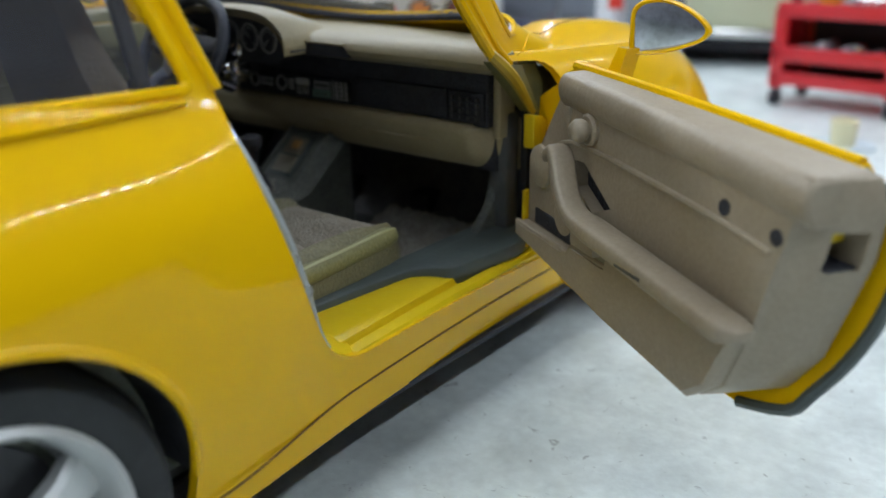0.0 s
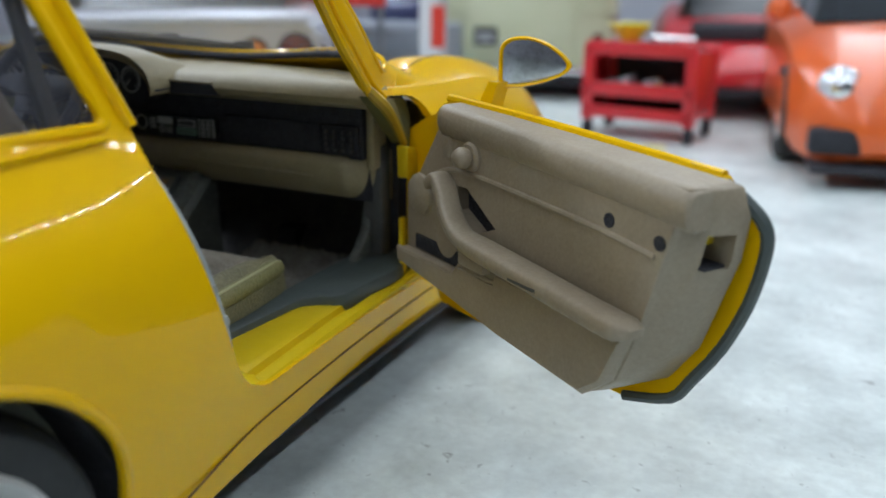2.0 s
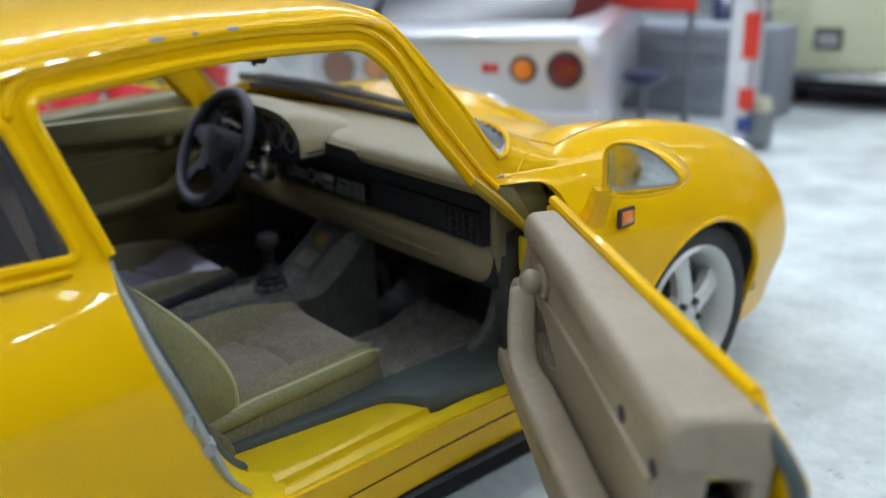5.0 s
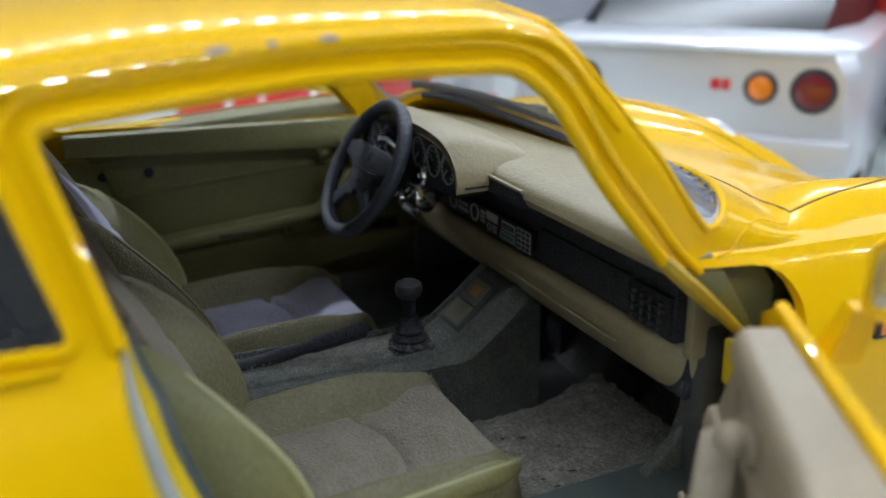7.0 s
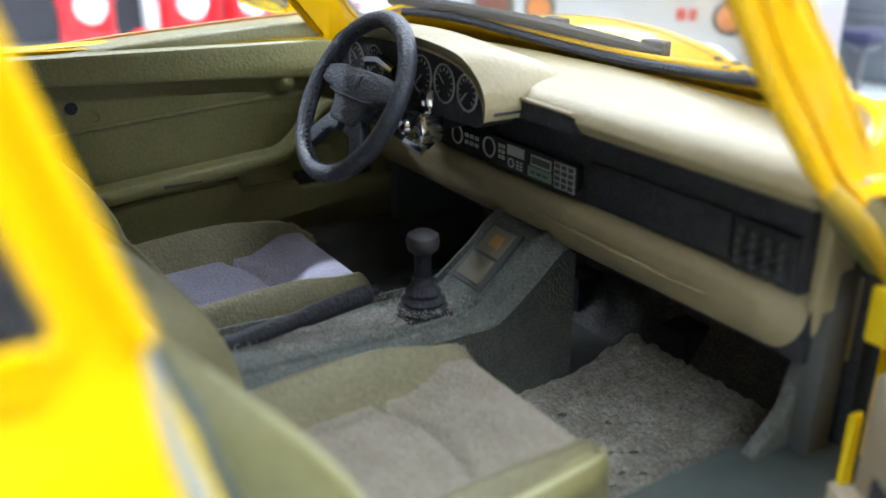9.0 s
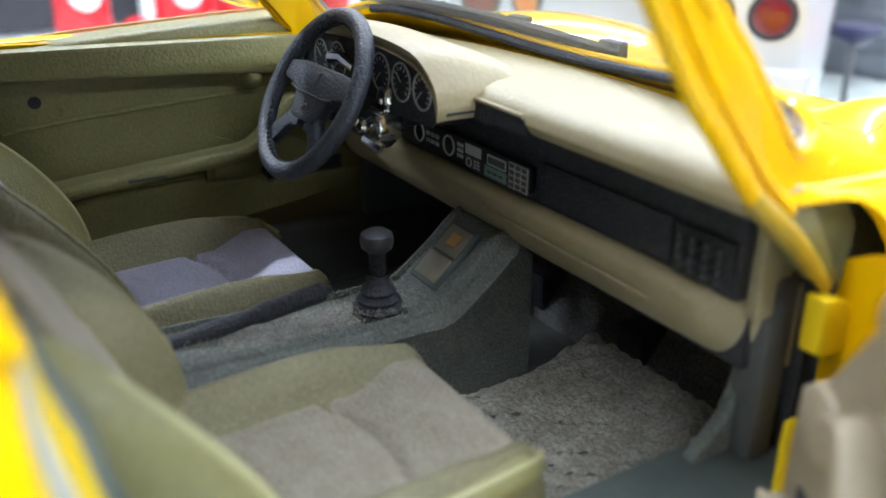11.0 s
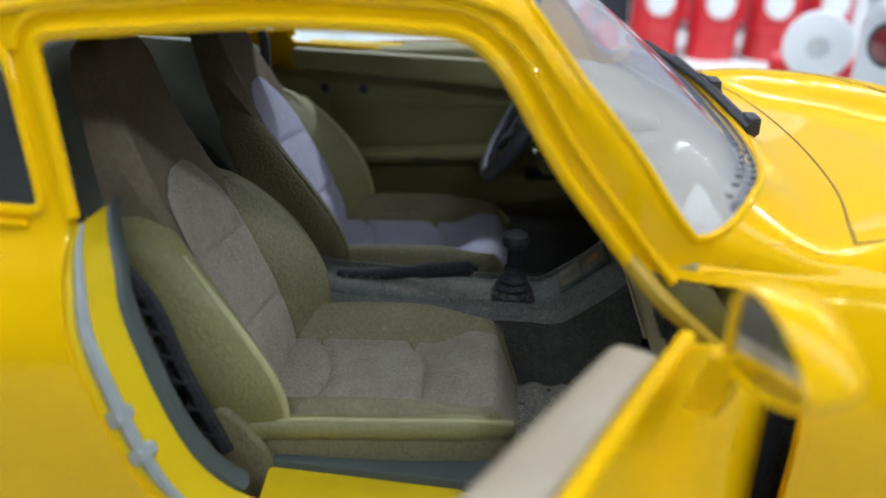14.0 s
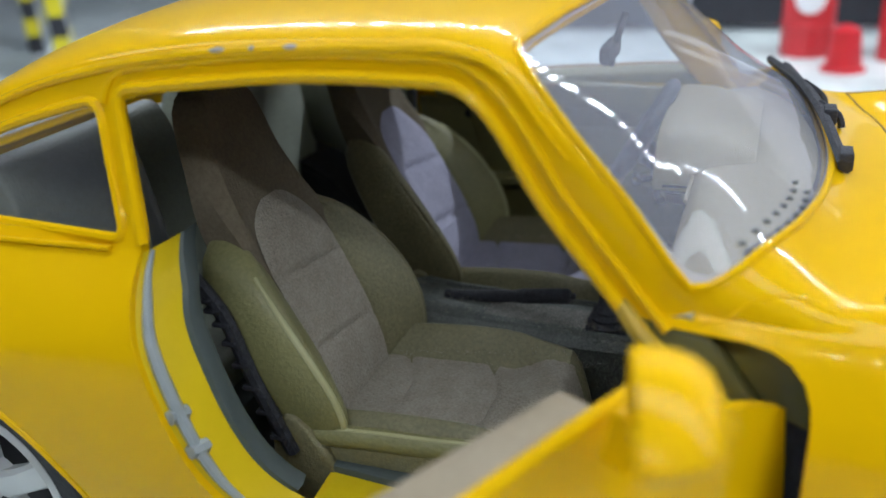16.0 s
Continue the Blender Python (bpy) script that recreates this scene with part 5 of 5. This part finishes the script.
for xc, label, recline, cloth, cloth_name in ((0.378, "olive and grey cloth passenger sports seat, dusty", 0.05, CLOTH, "grey-brown cloth"), (-0.362, "olive and lavender cloth driver's sports seat", 0.13, CLOTH_BLUE, "lavender-grey cloth")):
    st = seat(xc, label, recline, cloth, cloth_name)

    def on_cushion(rng):
        for _ in range(2600):
            k, y = rng.uniform(-1, 1), rng.uniform(-0.5, 0.0)
            yield xc + 0.15 * k, y, cushion_top(0.138 * k, y) + 0.014

    def along_seam(rng):
        for _ in range(420):
            y = rng.uniform(-0.42, -0.02)
            w = 0.152 + 0.026 * (y + 0.55) / 0.562
            yield xc - w + rng.uniform(-0.006, 0.006), y, cushion_top(w * 0.92, y) + 0.004

    lint("lint", on_cushion, "fine dust fibres on the cushion", st, 3, 0.008, 0.0009)
    lint("lint", along_seam, "pale lint caught in the seam", st, 4, 0.017, 0.0015)


def on_console(rng):
    for _ in range(1300):
        y = rng.uniform(-0.55, 0.1)
        yield CX + rng.uniform(-0.09, 0.09), y, top(y) + 0.004
    for _ in range(260):
        w = rng.uniform(0, 6.28)
        yield 0.055 * math.cos(w), 0.055 * math.sin(w), 0.462 + rng.uniform(0, 0.02)


lint("lint", on_console, "dust fibres on the console", console, 5, 0.011, 0.0009)
belt_line = smooth_line([(0.656, -0.785, 0.96), (0.654, -0.765, 0.89), (0.651, -0.705, 0.80), (0.648, -0.660, 0.724), (0.645, -0.615, 0.58), (0.638, -0.555, 0.42)], 6)
sb = part("seat_belt", tube(belt_line, [0.010 + 0.017 * ease(3, 14, j) for j in range(len(belt_line))], 8, flat=0.6), BLACK, car, "black ribbed seat belt beside the passenger seat")
for i in range(14, 30, 2):
    p = belt_line[i]
    part("belt_rib", box((p.x - 0.006, p.y - 0.022, p.z - 0.006), (p.x + 0.022, p.y + 0.018, p.z + 0.005), 0.003), BLACK, sb)
# ---------------------------------------------------------------- the display around the car
floor = tagged(part("floor", box((-16, -14, -0.4), (16, 20, 0)), FLOOR), "pale grey marbled display floor", "floor", kind="structure")
for nm, lo, hi in (("wall_north", (-16, 15, 0), (16, 15.4, 12)), ("wall_west", (-12.4, -14, 0), (-12, 20, 12)), ("wall_south", (-16, -14.4, 0), (16, -14, 12)), ("ceiling", (-16, -14, 12), (16, 20, 12.4))):
    tagged(part(nm, box(lo, hi), WALL), "pale lavender-white display wall" if nm != "ceiling" else "white cabinet top above the display", "wall" if nm != "ceiling" else "ceiling", kind="structure")


def disc(at, r, depth, mat, parent, name="disc", label="", sides=28, axis="y"):
    return part(name, lathe_at(at, [(0.0, -depth * 0.4), (r * 0.75, -depth * 0.25), (r, 0.0), (r, depth)], axis, sides), mat, parent, label)


def stand_wheel(x, y, r, w, parent, mat=None):
    wh = part("wheel", lathe_at((x, y, r), [(r * 0.55, w / 2 - 0.03), (r * 0.9, w / 2), (r, w / 2 - 0.03), (r, -w / 2 + 0.03), (r * 0.9, -w / 2), (r * 0.55, -w / 2 + 0.03)], "x", 32), TYRE, parent)
    part("rim", lathe_at((x, y, r), [(0.02, w / 2 - 0.02), (r * 0.56, w / 2 - 0.01), (r * 0.56, -w / 2 + 0.01), (0.02, -w / 2 + 0.02)], "x", 24), mat or RIM, wh)
    return wh


# silver saloon, tail towards the yellow car
silver = thing("silver_model_car", "silver model saloon with round red and orange tail lamps", "model car", (-1.63, 2.10, 0), 34.2)
rings = []
for y, hw, zl, zh in ((0.0, 0.80, 0.34, 0.90), (0.06, 0.86, 0.28, 0.93), (0.25, 0.89, 0.25, 0.945), (0.9, 0.89, 0.22, 0.95), (2.2, 0.89, 0.22, 0.94), (3.6, 0.88, 0.24, 0.86), (4.2, 0.80, 0.28, 0.72), (4.35, 0.66, 0.36, 0.6)):
    rings.append([(-hw + 0.07, y, zl), (-hw, y, zl + 0.1), (-hw, y, zh - 0.12), (-hw + 0.05, y, zh - 0.03), (-hw + 0.14, y, zh), (hw - 0.14, y, zh), (hw - 0.05, y, zh - 0.03), (hw, y, zh - 0.12), (hw, y, zl + 0.1), (hw - 0.07, y, zl)])
part("body", loft(rings), SILVER, silver)
cab = [[(-w, y, 0.93), (-w * 0.86, y, z), (w * 0.86, y, z), (w, y, 0.93)] for y, w, z in ((0.55, 0.70, 0.95), (1.15, 0.72, 1.30), (2.2, 0.70, 1.33), (3.0, 0.72, 0.96))]
part("cabin_glass", loft(cab), GLOSSBLACK, silver, "dark tinted saloon windows")
part("roof", box((-0.60, 1.15, 1.29), (0.60, 2.25, 1.36), 0.03), SILVER, silver)
part("bumper", box((-0.86, -0.045, 0.30), (0.86, 0.12, 0.52), 0.04), SILVER, silver, "silver rear bumper")
part("bumper_shadow", box((-0.70, -0.02, 0.20), (0.70, 0.10, 0.31), 0.02), BLACK, silver)
part("boot_lip", tube([(-0.74, 0.0, 0.905), (0.0, -0.02, 0.915), (0.74, 0.0, 0.905)], 0.022, 8), SILVER, silver)
for x, r, mat, lab in ((-0.433, 0.062, AMBER, "orange round tail lamp"), (0.433, 0.062, AMBER, "orange round tail lamp"), (-0.665, 0.088, RED_LENS, "dark red round tail lamp"), (0.665, 0.088, RED_LENS, "dark red round tail lamp")):
    l = disc((x, -0.006, 0.735), r + 0.016, 0.03, BLACK, silver, "tail_lamp", lab)
    part("lens", lathe_at((x, -0.016, 0.735), [(0.0, -0.012), (r * 0.6, -0.009), (r * 0.9, 0.0), (r * 0.9, 0.02)], "y", 24), mat, l)
part("badge", merged(box((0.20, -0.012, 0.715), (0.245, 0.01, 0.765), 0.004), box((0.255, -0.012, 0.715), (0.29, 0.01, 0.765), 0.004)), RED, silver, "small red badge")
part("number_plate", box((-0.17, -0.05, 0.36), (0.17, -0.03, 0.46), 0.005), WHITE, silver)
for x in (-0.76, 0.76):
    for y in (0.85, 3.45):
        stand_wheel(x, y, 0.31, 0.22, silver)

# red tool trolley
trolley = thing("tool_trolley", "red tool trolley with grey tools on open shelves", "trolley", (0.40, 4.56, 0), -6)
X0, X1, D = -0.36, 0.40, 0.46
for x in (X0, X1):
    for y in (0.0, D):
        part("post", box((x - 0.045, y - 0.045, 0.12), (x + 0.045, y + 0.045, 0.66), 0.015), RED, trolley)
for z, nm in ((0.17, "shelf"), (0.33, "shelf"), (0.62, "top_tray")):
    part(nm, merged(box((X0, -0.01, z - 0.02), (X1, D, z + 0.01), 0.008), box((X0 - 0.03, -0.045, z - 0.025), (X1 + 0.03, -0.01, z + (0.075 if z > 0.3 else 0.06)), 0.01), box((X0 - 0.03, D, z - 0.025), (X1 + 0.03, D + 0.035, z + 0.045), 0.01)), RED, trolley)
for x in (X0 - 0.03, X1 + 0.01):
    part("side_panel", box((x, 0.0, 0.16), (x + 0.02, D, 0.62), 0.006), RED, trolley)
part("back_panel", box((X0, D - 0.03, 0.15), (X1, D, 0.64)), BLACK, trolley)
for i in range(7):
    part("tool", box((-0.28 + 0.08 * i, 0.02, 0.35), (-0.235 + 0.08 * i, 0.25, 0.40 + 0.02 * (i % 3)), 0.008), CHROME if i % 2 else SILVER, trolley, "grey metal hand tool")
for x in (X0, X1):
    for y in (0.0, D):
        part("castor", merged(lathe_at((x, y, 0.055), [(0.02, -0.03), (0.055, -0.025), (0.055, 0.025), (0.02, 0.03)], "x", 18), box((x - 0.02, y - 0.02, 0.06), (x + 0.02, y + 0.02, 0.125))), BLACK, trolley, "black castor")
tagged(part("yellow_funnel", lathe_at((0.26, 4.86, 0.665), [(0.06, 0.0), (0.07, 0.02), (0.15, 0.12), (0.155, 0.135), (0.14, 0.13), (0.06, 0.03)], "z", 24), FUNNEL), "yellow plastic funnel on the tool trolley", "funnel")
tagged(part("spanner_set", merged(*[box((0.42 + 0.07 * i, 4.62 + 0.05 * i, 0.665), (0.46 + 0.07 * i, 4.90, 0.70), 0.006) for i in range(4)], tube([(0.45, 4.75, 0.72), (0.75, 4.8, 0.70)], 0.02, 8)), CHROME), "grey spanners lying on the trolley", "tools")

# red sports car with its lid up, behind the trolley
red = thing("red_model_car", "red model sports car with black bonnet opening", "model car", (1.05, 6.1, 0), 12)
rings = []
for y, hw, zl, zh in ((-0.35, 0.55, 0.20, 0.38), (-0.2, 0.75, 0.16, 0.50), (0.2, 0.86, 0.15, 0.62), (0.9, 0.88, 0.15, 0.74), (2.2, 0.88, 0.15, 0.80), (3.4, 0.85, 0.18, 0.80), (3.9, 0.7, 0.25, 0.7)):
    rings.append([(-hw + 0.06, y, zl), (-hw, y, zl + 0.1), (-hw, y, zh - 0.14), (-hw + 0.10, y, zh), (0, y, zh + 0.03), (hw - 0.10, y, zh), (hw, y, zh - 0.14), (hw, y, zl + 0.1), (hw - 0.06, y, zl)])
part("body", loft(rings), RED, red)
part("cabin_glass", loft([[(-w, y, 0.74), (-w * 0.8, y, z), (w * 0.8, y, z), (w, y, 0.74)] for y, w, z in ((0.95, 0.68, 0.76), (1.6, 0.66, 1.12), (2.4, 0.64, 1.14), (3.1, 0.6, 0.8))]), GLOSSBLACK, red)
part("bonnet_opening", box((-0.55, 0.05, 0.60), (0.20, 0.75, 0.735), 0.03), BLACK, red, "black open engine bay")
part("front_lip", box((-0.72, -0.37, 0.18), (0.72, -0.22, 0.27), 0.03), BLACK, red)
for x in (-0.58, 0.58):
    part("headlight", lathe_at((x, -0.12, 0.47), [(0.0, -0.10), (0.08, -0.06), (0.11, 0.02), (0.11, 0.1)], "y", 20), LENS, red)
for x in (-0.76, 0.76):
    for y in (0.55, 3.0):
        stand_wheel(x, y, 0.31, 0.22, red)

# orange sports car, nose towards the yellow car
orange = thing("orange_model_car", "orange model sports car with clear headlamps and black grilles", "model car", (2.36, 3.95, 0), 10)
rings = []
for y, hw, zl, zh in ((-0.30, 0.50, 0.22, 0.42), (-0.22, 0.66, 0.15, 0.54), (-0.05, 0.80, 0.12, 0.64), (0.35, 0.88, 0.12, 0.76), (1.0, 0.89, 0.14, 0.86), (2.2, 0.89, 0.14, 0.90), (3.4, 0.88, 0.18, 0.90), (3.9, 0.75, 0.25, 0.8)):
    rings.append([(-hw + 0.06, y, zl), (-hw, y, zl + 0.09), (-hw - 0.005, y, (zl + zh) / 2), (-hw + 0.03, y, zh - 0.10), (-hw + 0.16, y, zh), (0, y, zh + 0.05), (hw - 0.16, y, zh), (hw - 0.03, y, zh - 0.10), (hw + 0.005, y, (zl + zh) / 2), (hw, y, zl + 0.09), (hw - 0.06, y, zl)])
part("body", loft(rings), ORANGE, orange)
part("cabin_glass", loft([[(-w, y, 0.86), (-w * 0.8, y, z), (w * 0.8, y, z), (w, y, 0.86)] for y, w, z in ((0.85, 0.70, 0.88), (1.5, 0.70, 1.26), (2.4, 0.68, 1.30), (3.2, 0.64, 0.92))]), SMOKED_DARK, orange)
part("roof", box((-0.54, 1.5, 1.25), (0.54, 2.5, 1.32), 0.03), ORANGE, orange)
for x in (-0.62, 0.62):
    h = part("headlight", lathe_at((x, -0.06, 0.545), [(0.0, -0.11), (0.07, -0.09), (0.125, -0.01), (0.12, 0.1)], "y", 24), LENS, orange, "clear bright headlamp")
    part("bulb", lathe_at((x, -0.08, 0.545), [(0.0, -0.10), (0.04, -0.098), (0.055, -0.09), (0.05, 0.0)], "y", 16), CHROME, h)
    part("side_intake", box((x - 0.16, -0.285, 0.19), (x + 0.13, -0.15, 0.34), 0.03), BLACK, orange, "black side air intake")
    part("wing_mirror", merged(lathe_at((x * 1.50, 0.75, 0.95), [(0.0, -0.07), (0.07, -0.04), (0.085, 0.02), (0.075, 0.07)], "y", 16), box((x * 1.36 - 0.05, 0.78, 0.90), (x * 1.36 + 0.05, 0.82, 0.94))), ORANGE, orange)
part("grille", box((-0.34, -0.325, 0.19), (0.34, -0.2, 0.33), 0.03), BLACK, orange, "black mesh grille")
part("front_splitter", box((-0.76, -0.33, 0.09), (0.76, -0.02, 0.135), 0.015), BLACK, orange)
for x in (-0.78, 0.78):
    for y in (0.55, 3.05):
        stand_wheel(x, y, 0.31, 0.22, orange)

# pale green van seen from behind
van = thing("pale_model_van", "pale green model van with a chrome rear bumper", "model van", (-1.05, 6.05, 0), 14)
part("body", box((-0.84, 0.0, 0.26), (0.84, 3.8, 1.75), 0.10, 4), CREAM, van)
part("waist_line", box((-0.85, -0.012, 0.80), (0.85, 3.7, 0.83), 0.004), CREAM, van)
part("rear_window", box((-0.60, -0.015, 0.98), (0.60, 0.02, 1.5), 0.01), GLOSSBLACK, van, "dark rear window")
part("bumper", box((-0.86, -0.09, 0.25), (0.86, 0.02, 0.33), 0.03), CHROME, van, "chrome rear bumper")
part("hatch", box((-0.50, -0.02, 0.36), (0.50, 0.0, 0.92), 0.015), CREAM, van)
part("number_plate", box((-0.44, -0.035, 0.49), (-0.22, -0.01, 0.66), 0.008), DARKPLATE, van, "dark square number plate")
part("plate_bars", merged(box((-0.41, -0.04, 0.58), (-0.25, -0.03, 0.61)), box((-0.41, -0.04, 0.53), (-0.25, -0.03, 0.56))), SILVER, van)
for x in (-0.74, 0.70):
    part("tail_lamp", box((x - 0.045, -0.03, 0.42), (x + 0.045, 0.01, 0.62), 0.02), RED_LENS, van, "dark red tail lamp")
part("underside", box((-0.78, 0.05, 0.14), (0.78, 3.7, 0.27)), BLACK, van)
for x in (-0.68, 0.68):
    for y in (0.55, 3.0):
        stand_wheel(x, y, 0.30, 0.2, van)

# two-post lift with stickers and red sign
post = thing("lift_post", "white car lift post with blue and red stickers", "lift post", (-1.12, 4.28, 0), 20)
part("column", merged(box((-0.07, -0.07, 0.02), (0.07, 0.07, 2.6), 0.012), box((-0.12, -0.12, 0.0), (0.12, 0.12, 0.03), 0.005)), WHITE, post)
part("guide_rail", box((0.075, -0.02, 0.0), (0.13, 0.06, 2.5), 0.006), SILVER, post)
for z0, z1, mat in ((0.28, 0.42, STICKER_RED), (0.12, 0.22, STICKER_BLUE), (0.62, 0.92, STICKER_RED), (1.1, 1.3, STICKER_BLUE)):
    part("sticker", box((0.02, -0.078, z0), (0.12, -0.06, z1)), mat, post)
part("motor_box", box((0.10, -0.06, 0.02), (0.24, 0.10, 0.26), 0.015), DARKSILVER, post, "grey motor box")
part("motor_cap", lathe_at((0.17, 0.02, 0.26), [(0.06, 0.0), (0.065, 0.04), (0.05, 0.09), (0.0, 0.1)], "z", 16), CREAM, post)
sign = thing("red_sign", "red sign board hung between lift posts", "sign", (-2.0, 4.25, 0), 6)
part("board", box((-0.52, -0.03, 0.90), (0.50, 0.0, 1.30), 0.01), STICKER_RED, sign)
for x in (-0.46, 0.44):
    part("leg", box((x - 0.02, 0.0, 0.0), (x + 0.02, 0.04, 1.25)), DARKSILVER, sign)
# workshop corner behind the saloon
cabinet = thing("workshop_cabinet", "grey-blue workshop cabinet behind the saloon", "cabinet", (-2.1, 5.0, 0), 10)
part("body", box((-0.75, 0.0, 0.0), (0.75, 0.5, 0.72), 0.02), CABINET, cabinet)
for i in range(3):
    d = part("drawer", box((-0.72, -0.02, 0.05 + 0.22 * i), (0.72, 0.01, 0.24 + 0.22 * i), 0.01), CABINET, cabinet)
    part("handle", box((-0.3, -0.04, 0.20 + 0.22 * i), (0.3, -0.015, 0.22 + 0.22 * i), 0.004), DARKSILVER, d)
stool = thing("workshop_stool", "dark blue round workshop stool", "stool", (-1.52, 3.75, 0))
part("seat", lathe_at((0, 0, 0.50), [(0.0, 0.05), (0.13, 0.048), (0.15, 0.03), (0.14, 0.0), (0.05, -0.06)], "z", 24), NAVY, stool)
part("stem", lathe_at((0, 0, 0), [(0.02, 0.04), (0.02, 0.5)], "z", 10), DARKSILVER, stool)
part("foot", lathe_at((0, 0, 0), [(0.14, 0.0), (0.13, 0.03), (0.03, 0.05)], "z", 20), DARKSILVER, stool)
blue = thing("blue_model_car", "dark blue model car parked at the back", "model car", (-2.6, 7.6, 0), 20)
part("body", box((-0.85, 0.0, 0.18), (0.85, 3.8, 0.82), 0.12, 4), NAVY, blue)
part("cabin", box((-0.7, 0.9, 0.80), (0.7, 2.8, 1.3), 0.15, 4), GLOSSBLACK, blue)
for x in (-0.75, 0.75):
    for y in (0.6, 3.1):
        stand_wheel(x, y, 0.30, 0.2, blue)

# small beige cup on the floor
tagged(part("cup", lathe_at((0.76, 3.60, 0), [(0.062, 0.0), (0.066, 0.02), (0.075, 0.15), (0.068, 0.152), (0.06, 0.03)], "z", 24), CUP), "small beige plastic cup standing on the floor", "cup")
tagged(part("cup_tray", lathe_at((0.76, 3.60, 0), [(0.0, 0.004), (0.17, 0.004), (0.18, 0.012), (0.18, 0.0)], "z", 28), TRAY), "clear bluish tray under the beige cup", "tray")

# red drums on the far side
for i, (x, y) in enumerate(((-5.55, 1.25), (-5.52, 1.72), (-5.6, 2.2), (-5.7, 0.55), (-5.75, 2.7))):
    dr = thing("oil_drum", "red oil drum with a white round label", "drum", (x, y, 0), 0, "red drums")
    r = 0.20
    part("barrel", lathe_at((0, 0, 0), [(0.0, 0.0), (r, 0.0), (r, 0.22), (r + 0.012, 0.23), (r + 0.012, 0.25), (r, 0.26), (r, 0.46), (r + 0.012, 0.47), (r + 0.012, 0.49), (r, 0.50), (r, 0.70), (r - 0.02, 0.715), (r - 0.03, 0.70), (0.0, 0.70)], "z", 32), RED, dr)
    lab = bmesh.new()
    rows = []
    for k in (1.0, 0.6, 0.2):
        rows.append([lab.verts.new((math.sqrt((r + 0.014) ** 2 - (0.115 * k * math.cos(w)) ** 2), 0.115 * k * math.cos(w), 0.46 + 0.115 * k * math.sin(w))) for w in (2 * math.pi * j / 24 for j in range(24))])
    for a, b in zip(rows, rows[1:]):
        for j in range(24):
            lab.faces.new((a[j], a[(j + 1) % 24], b[(j + 1) % 24], b[j]))
    lab.faces.new(rows[-1])
    part("label", lab, WHITE, dr, "white round label")
rack = thing("wall_rack", "black and white shelving behind the red drums", "shelving", (-6.6, 0.9, 0))
for y in (-1.4, 0.35, 0.62, 2.4):
    part("upright", box((-0.05, y - 0.05, 0.0), (0.05, y + 0.05, 2.4), 0.01), WHITE, rack)
part("dark_panel", box((-0.12, -3.2, 0.05), (-0.08, 0.30, 2.2)), BLACK, rack)
part("red_panel", box((-0.12, 0.7, 0.1), (-0.08, 2.4, 0.55)), RED, rack)
part("white_panel", box((-0.12, 0.4, 0.56), (-0.08, 2.4, 2.0)), WALL, rack)
jack = thing("trolley_jack", "red floor jack with a white round dial", "jack", (-3.55, 1.90, 0), 70)
part("body", box((-0.26, -0.15, 0.0), (0.26, 0.15, 0.40), 0.02), RED, jack)
disc((0.0, -0.16, 0.50), 0.20, 0.08, WHITE, jack, "dial", "white round dial", 32)
part("dial_hub", lathe_at((0.0, -0.20, 0.50), [(0.0, -0.02), (0.06, -0.01), (0.07, 0.02)], "y", 16), SILVER, jack)
tagged(part("red_stand", lathe_at((-5.1, 0.80, 0), [(0.16, 0.0), (0.16, 0.03), (0.13, 0.04), (0.10, 0.30), (0.05, 0.33), (0.0, 0.34)], "z", 16), RED), "red axle stand beside the drums", "axle stand")
# lift posts with hazard stripes at the back
for x, y in ((-4.6, -5.9), (-5.6, -7.2)):
    lp = thing("striped_post", "white post with yellow and black hazard edges", "post", (x, y, 0), 40, "striped posts")
    part("column", box((-0.30, -0.06, 0.0), (0.30, 0.06, 3.0), 0.01), WHITE, lp)
    for k in range(16):
        for sx in (-0.33, 0.33):
            part("stripe", box((sx - 0.045, -0.07, 0.18 * k), (sx + 0.045, 0.07, 0.18 * k + 0.18)), FUNNEL if k % 2 else BLACK, lp, smooth=False)

# LED strips hung over the display from the ceiling
def led_strip(name, x, z, wide, across, size, step, count, start, mat, label):
    strip = thing(name, label, "lamp")
    end = start + step * count
    part("rail", box((x - wide, start - 0.2, z + 0.03), (x + wide, end + 0.1, z + 0.12), 0.01), WHITE, strip)
    for y in (start, (start + end) / 2, end):
        part("hanger", tube([(x, y, z + 0.1), (x, y, 12.0)], 0.02, 8), DARKSILVER, strip)
    leds = bmesh.new()
    for i in range(count):
        y0, y1 = start + step * i, start + step * i + size
        leds.faces.new([leds.verts.new(p) for p in ((x - across / 2, y0, z), (x + across / 2, y0, z), (x + across / 2, y1, z), (x - across / 2, y1, z))])
    tagged(part("led_row", leds, mat, strip), "row of bright white LED lamps", kind="stuff")


led_strip("led_strip", 4.5, 5.0, 0.12, 0.10, 0.16, 0.36, 44, -4.0, LED, "white LED strip along the front of the display")
led_strip("led_strip", -4.3, 5.0, 0.14, 0.20, 0.16, 0.36, 44, -6.0, LED, "white LED strip along the back of the display")
# unseen panel added for the overhead light; its form is assumed
panel_lamp = thing("added_light_panel", "added unseen light panel over the model car", "lamp")
part("housing", box((0.0, -6.9, 5.33), (1.6, 12.8, 5.42), 0.01), WHITE, panel_lamp)
for y in (-6.5, 3.0, 12.5):
    part("hanger", tube([(0.8, y, 5.4), (0.8, y, 12.0)], 0.02, 8), DARKSILVER, panel_lamp)
part("diffuser", box((0.05, -6.8, 5.30), (1.55, 12.7, 5.328)), DIFFUSER, panel_lamp, "added glowing sheet for the overhead light")
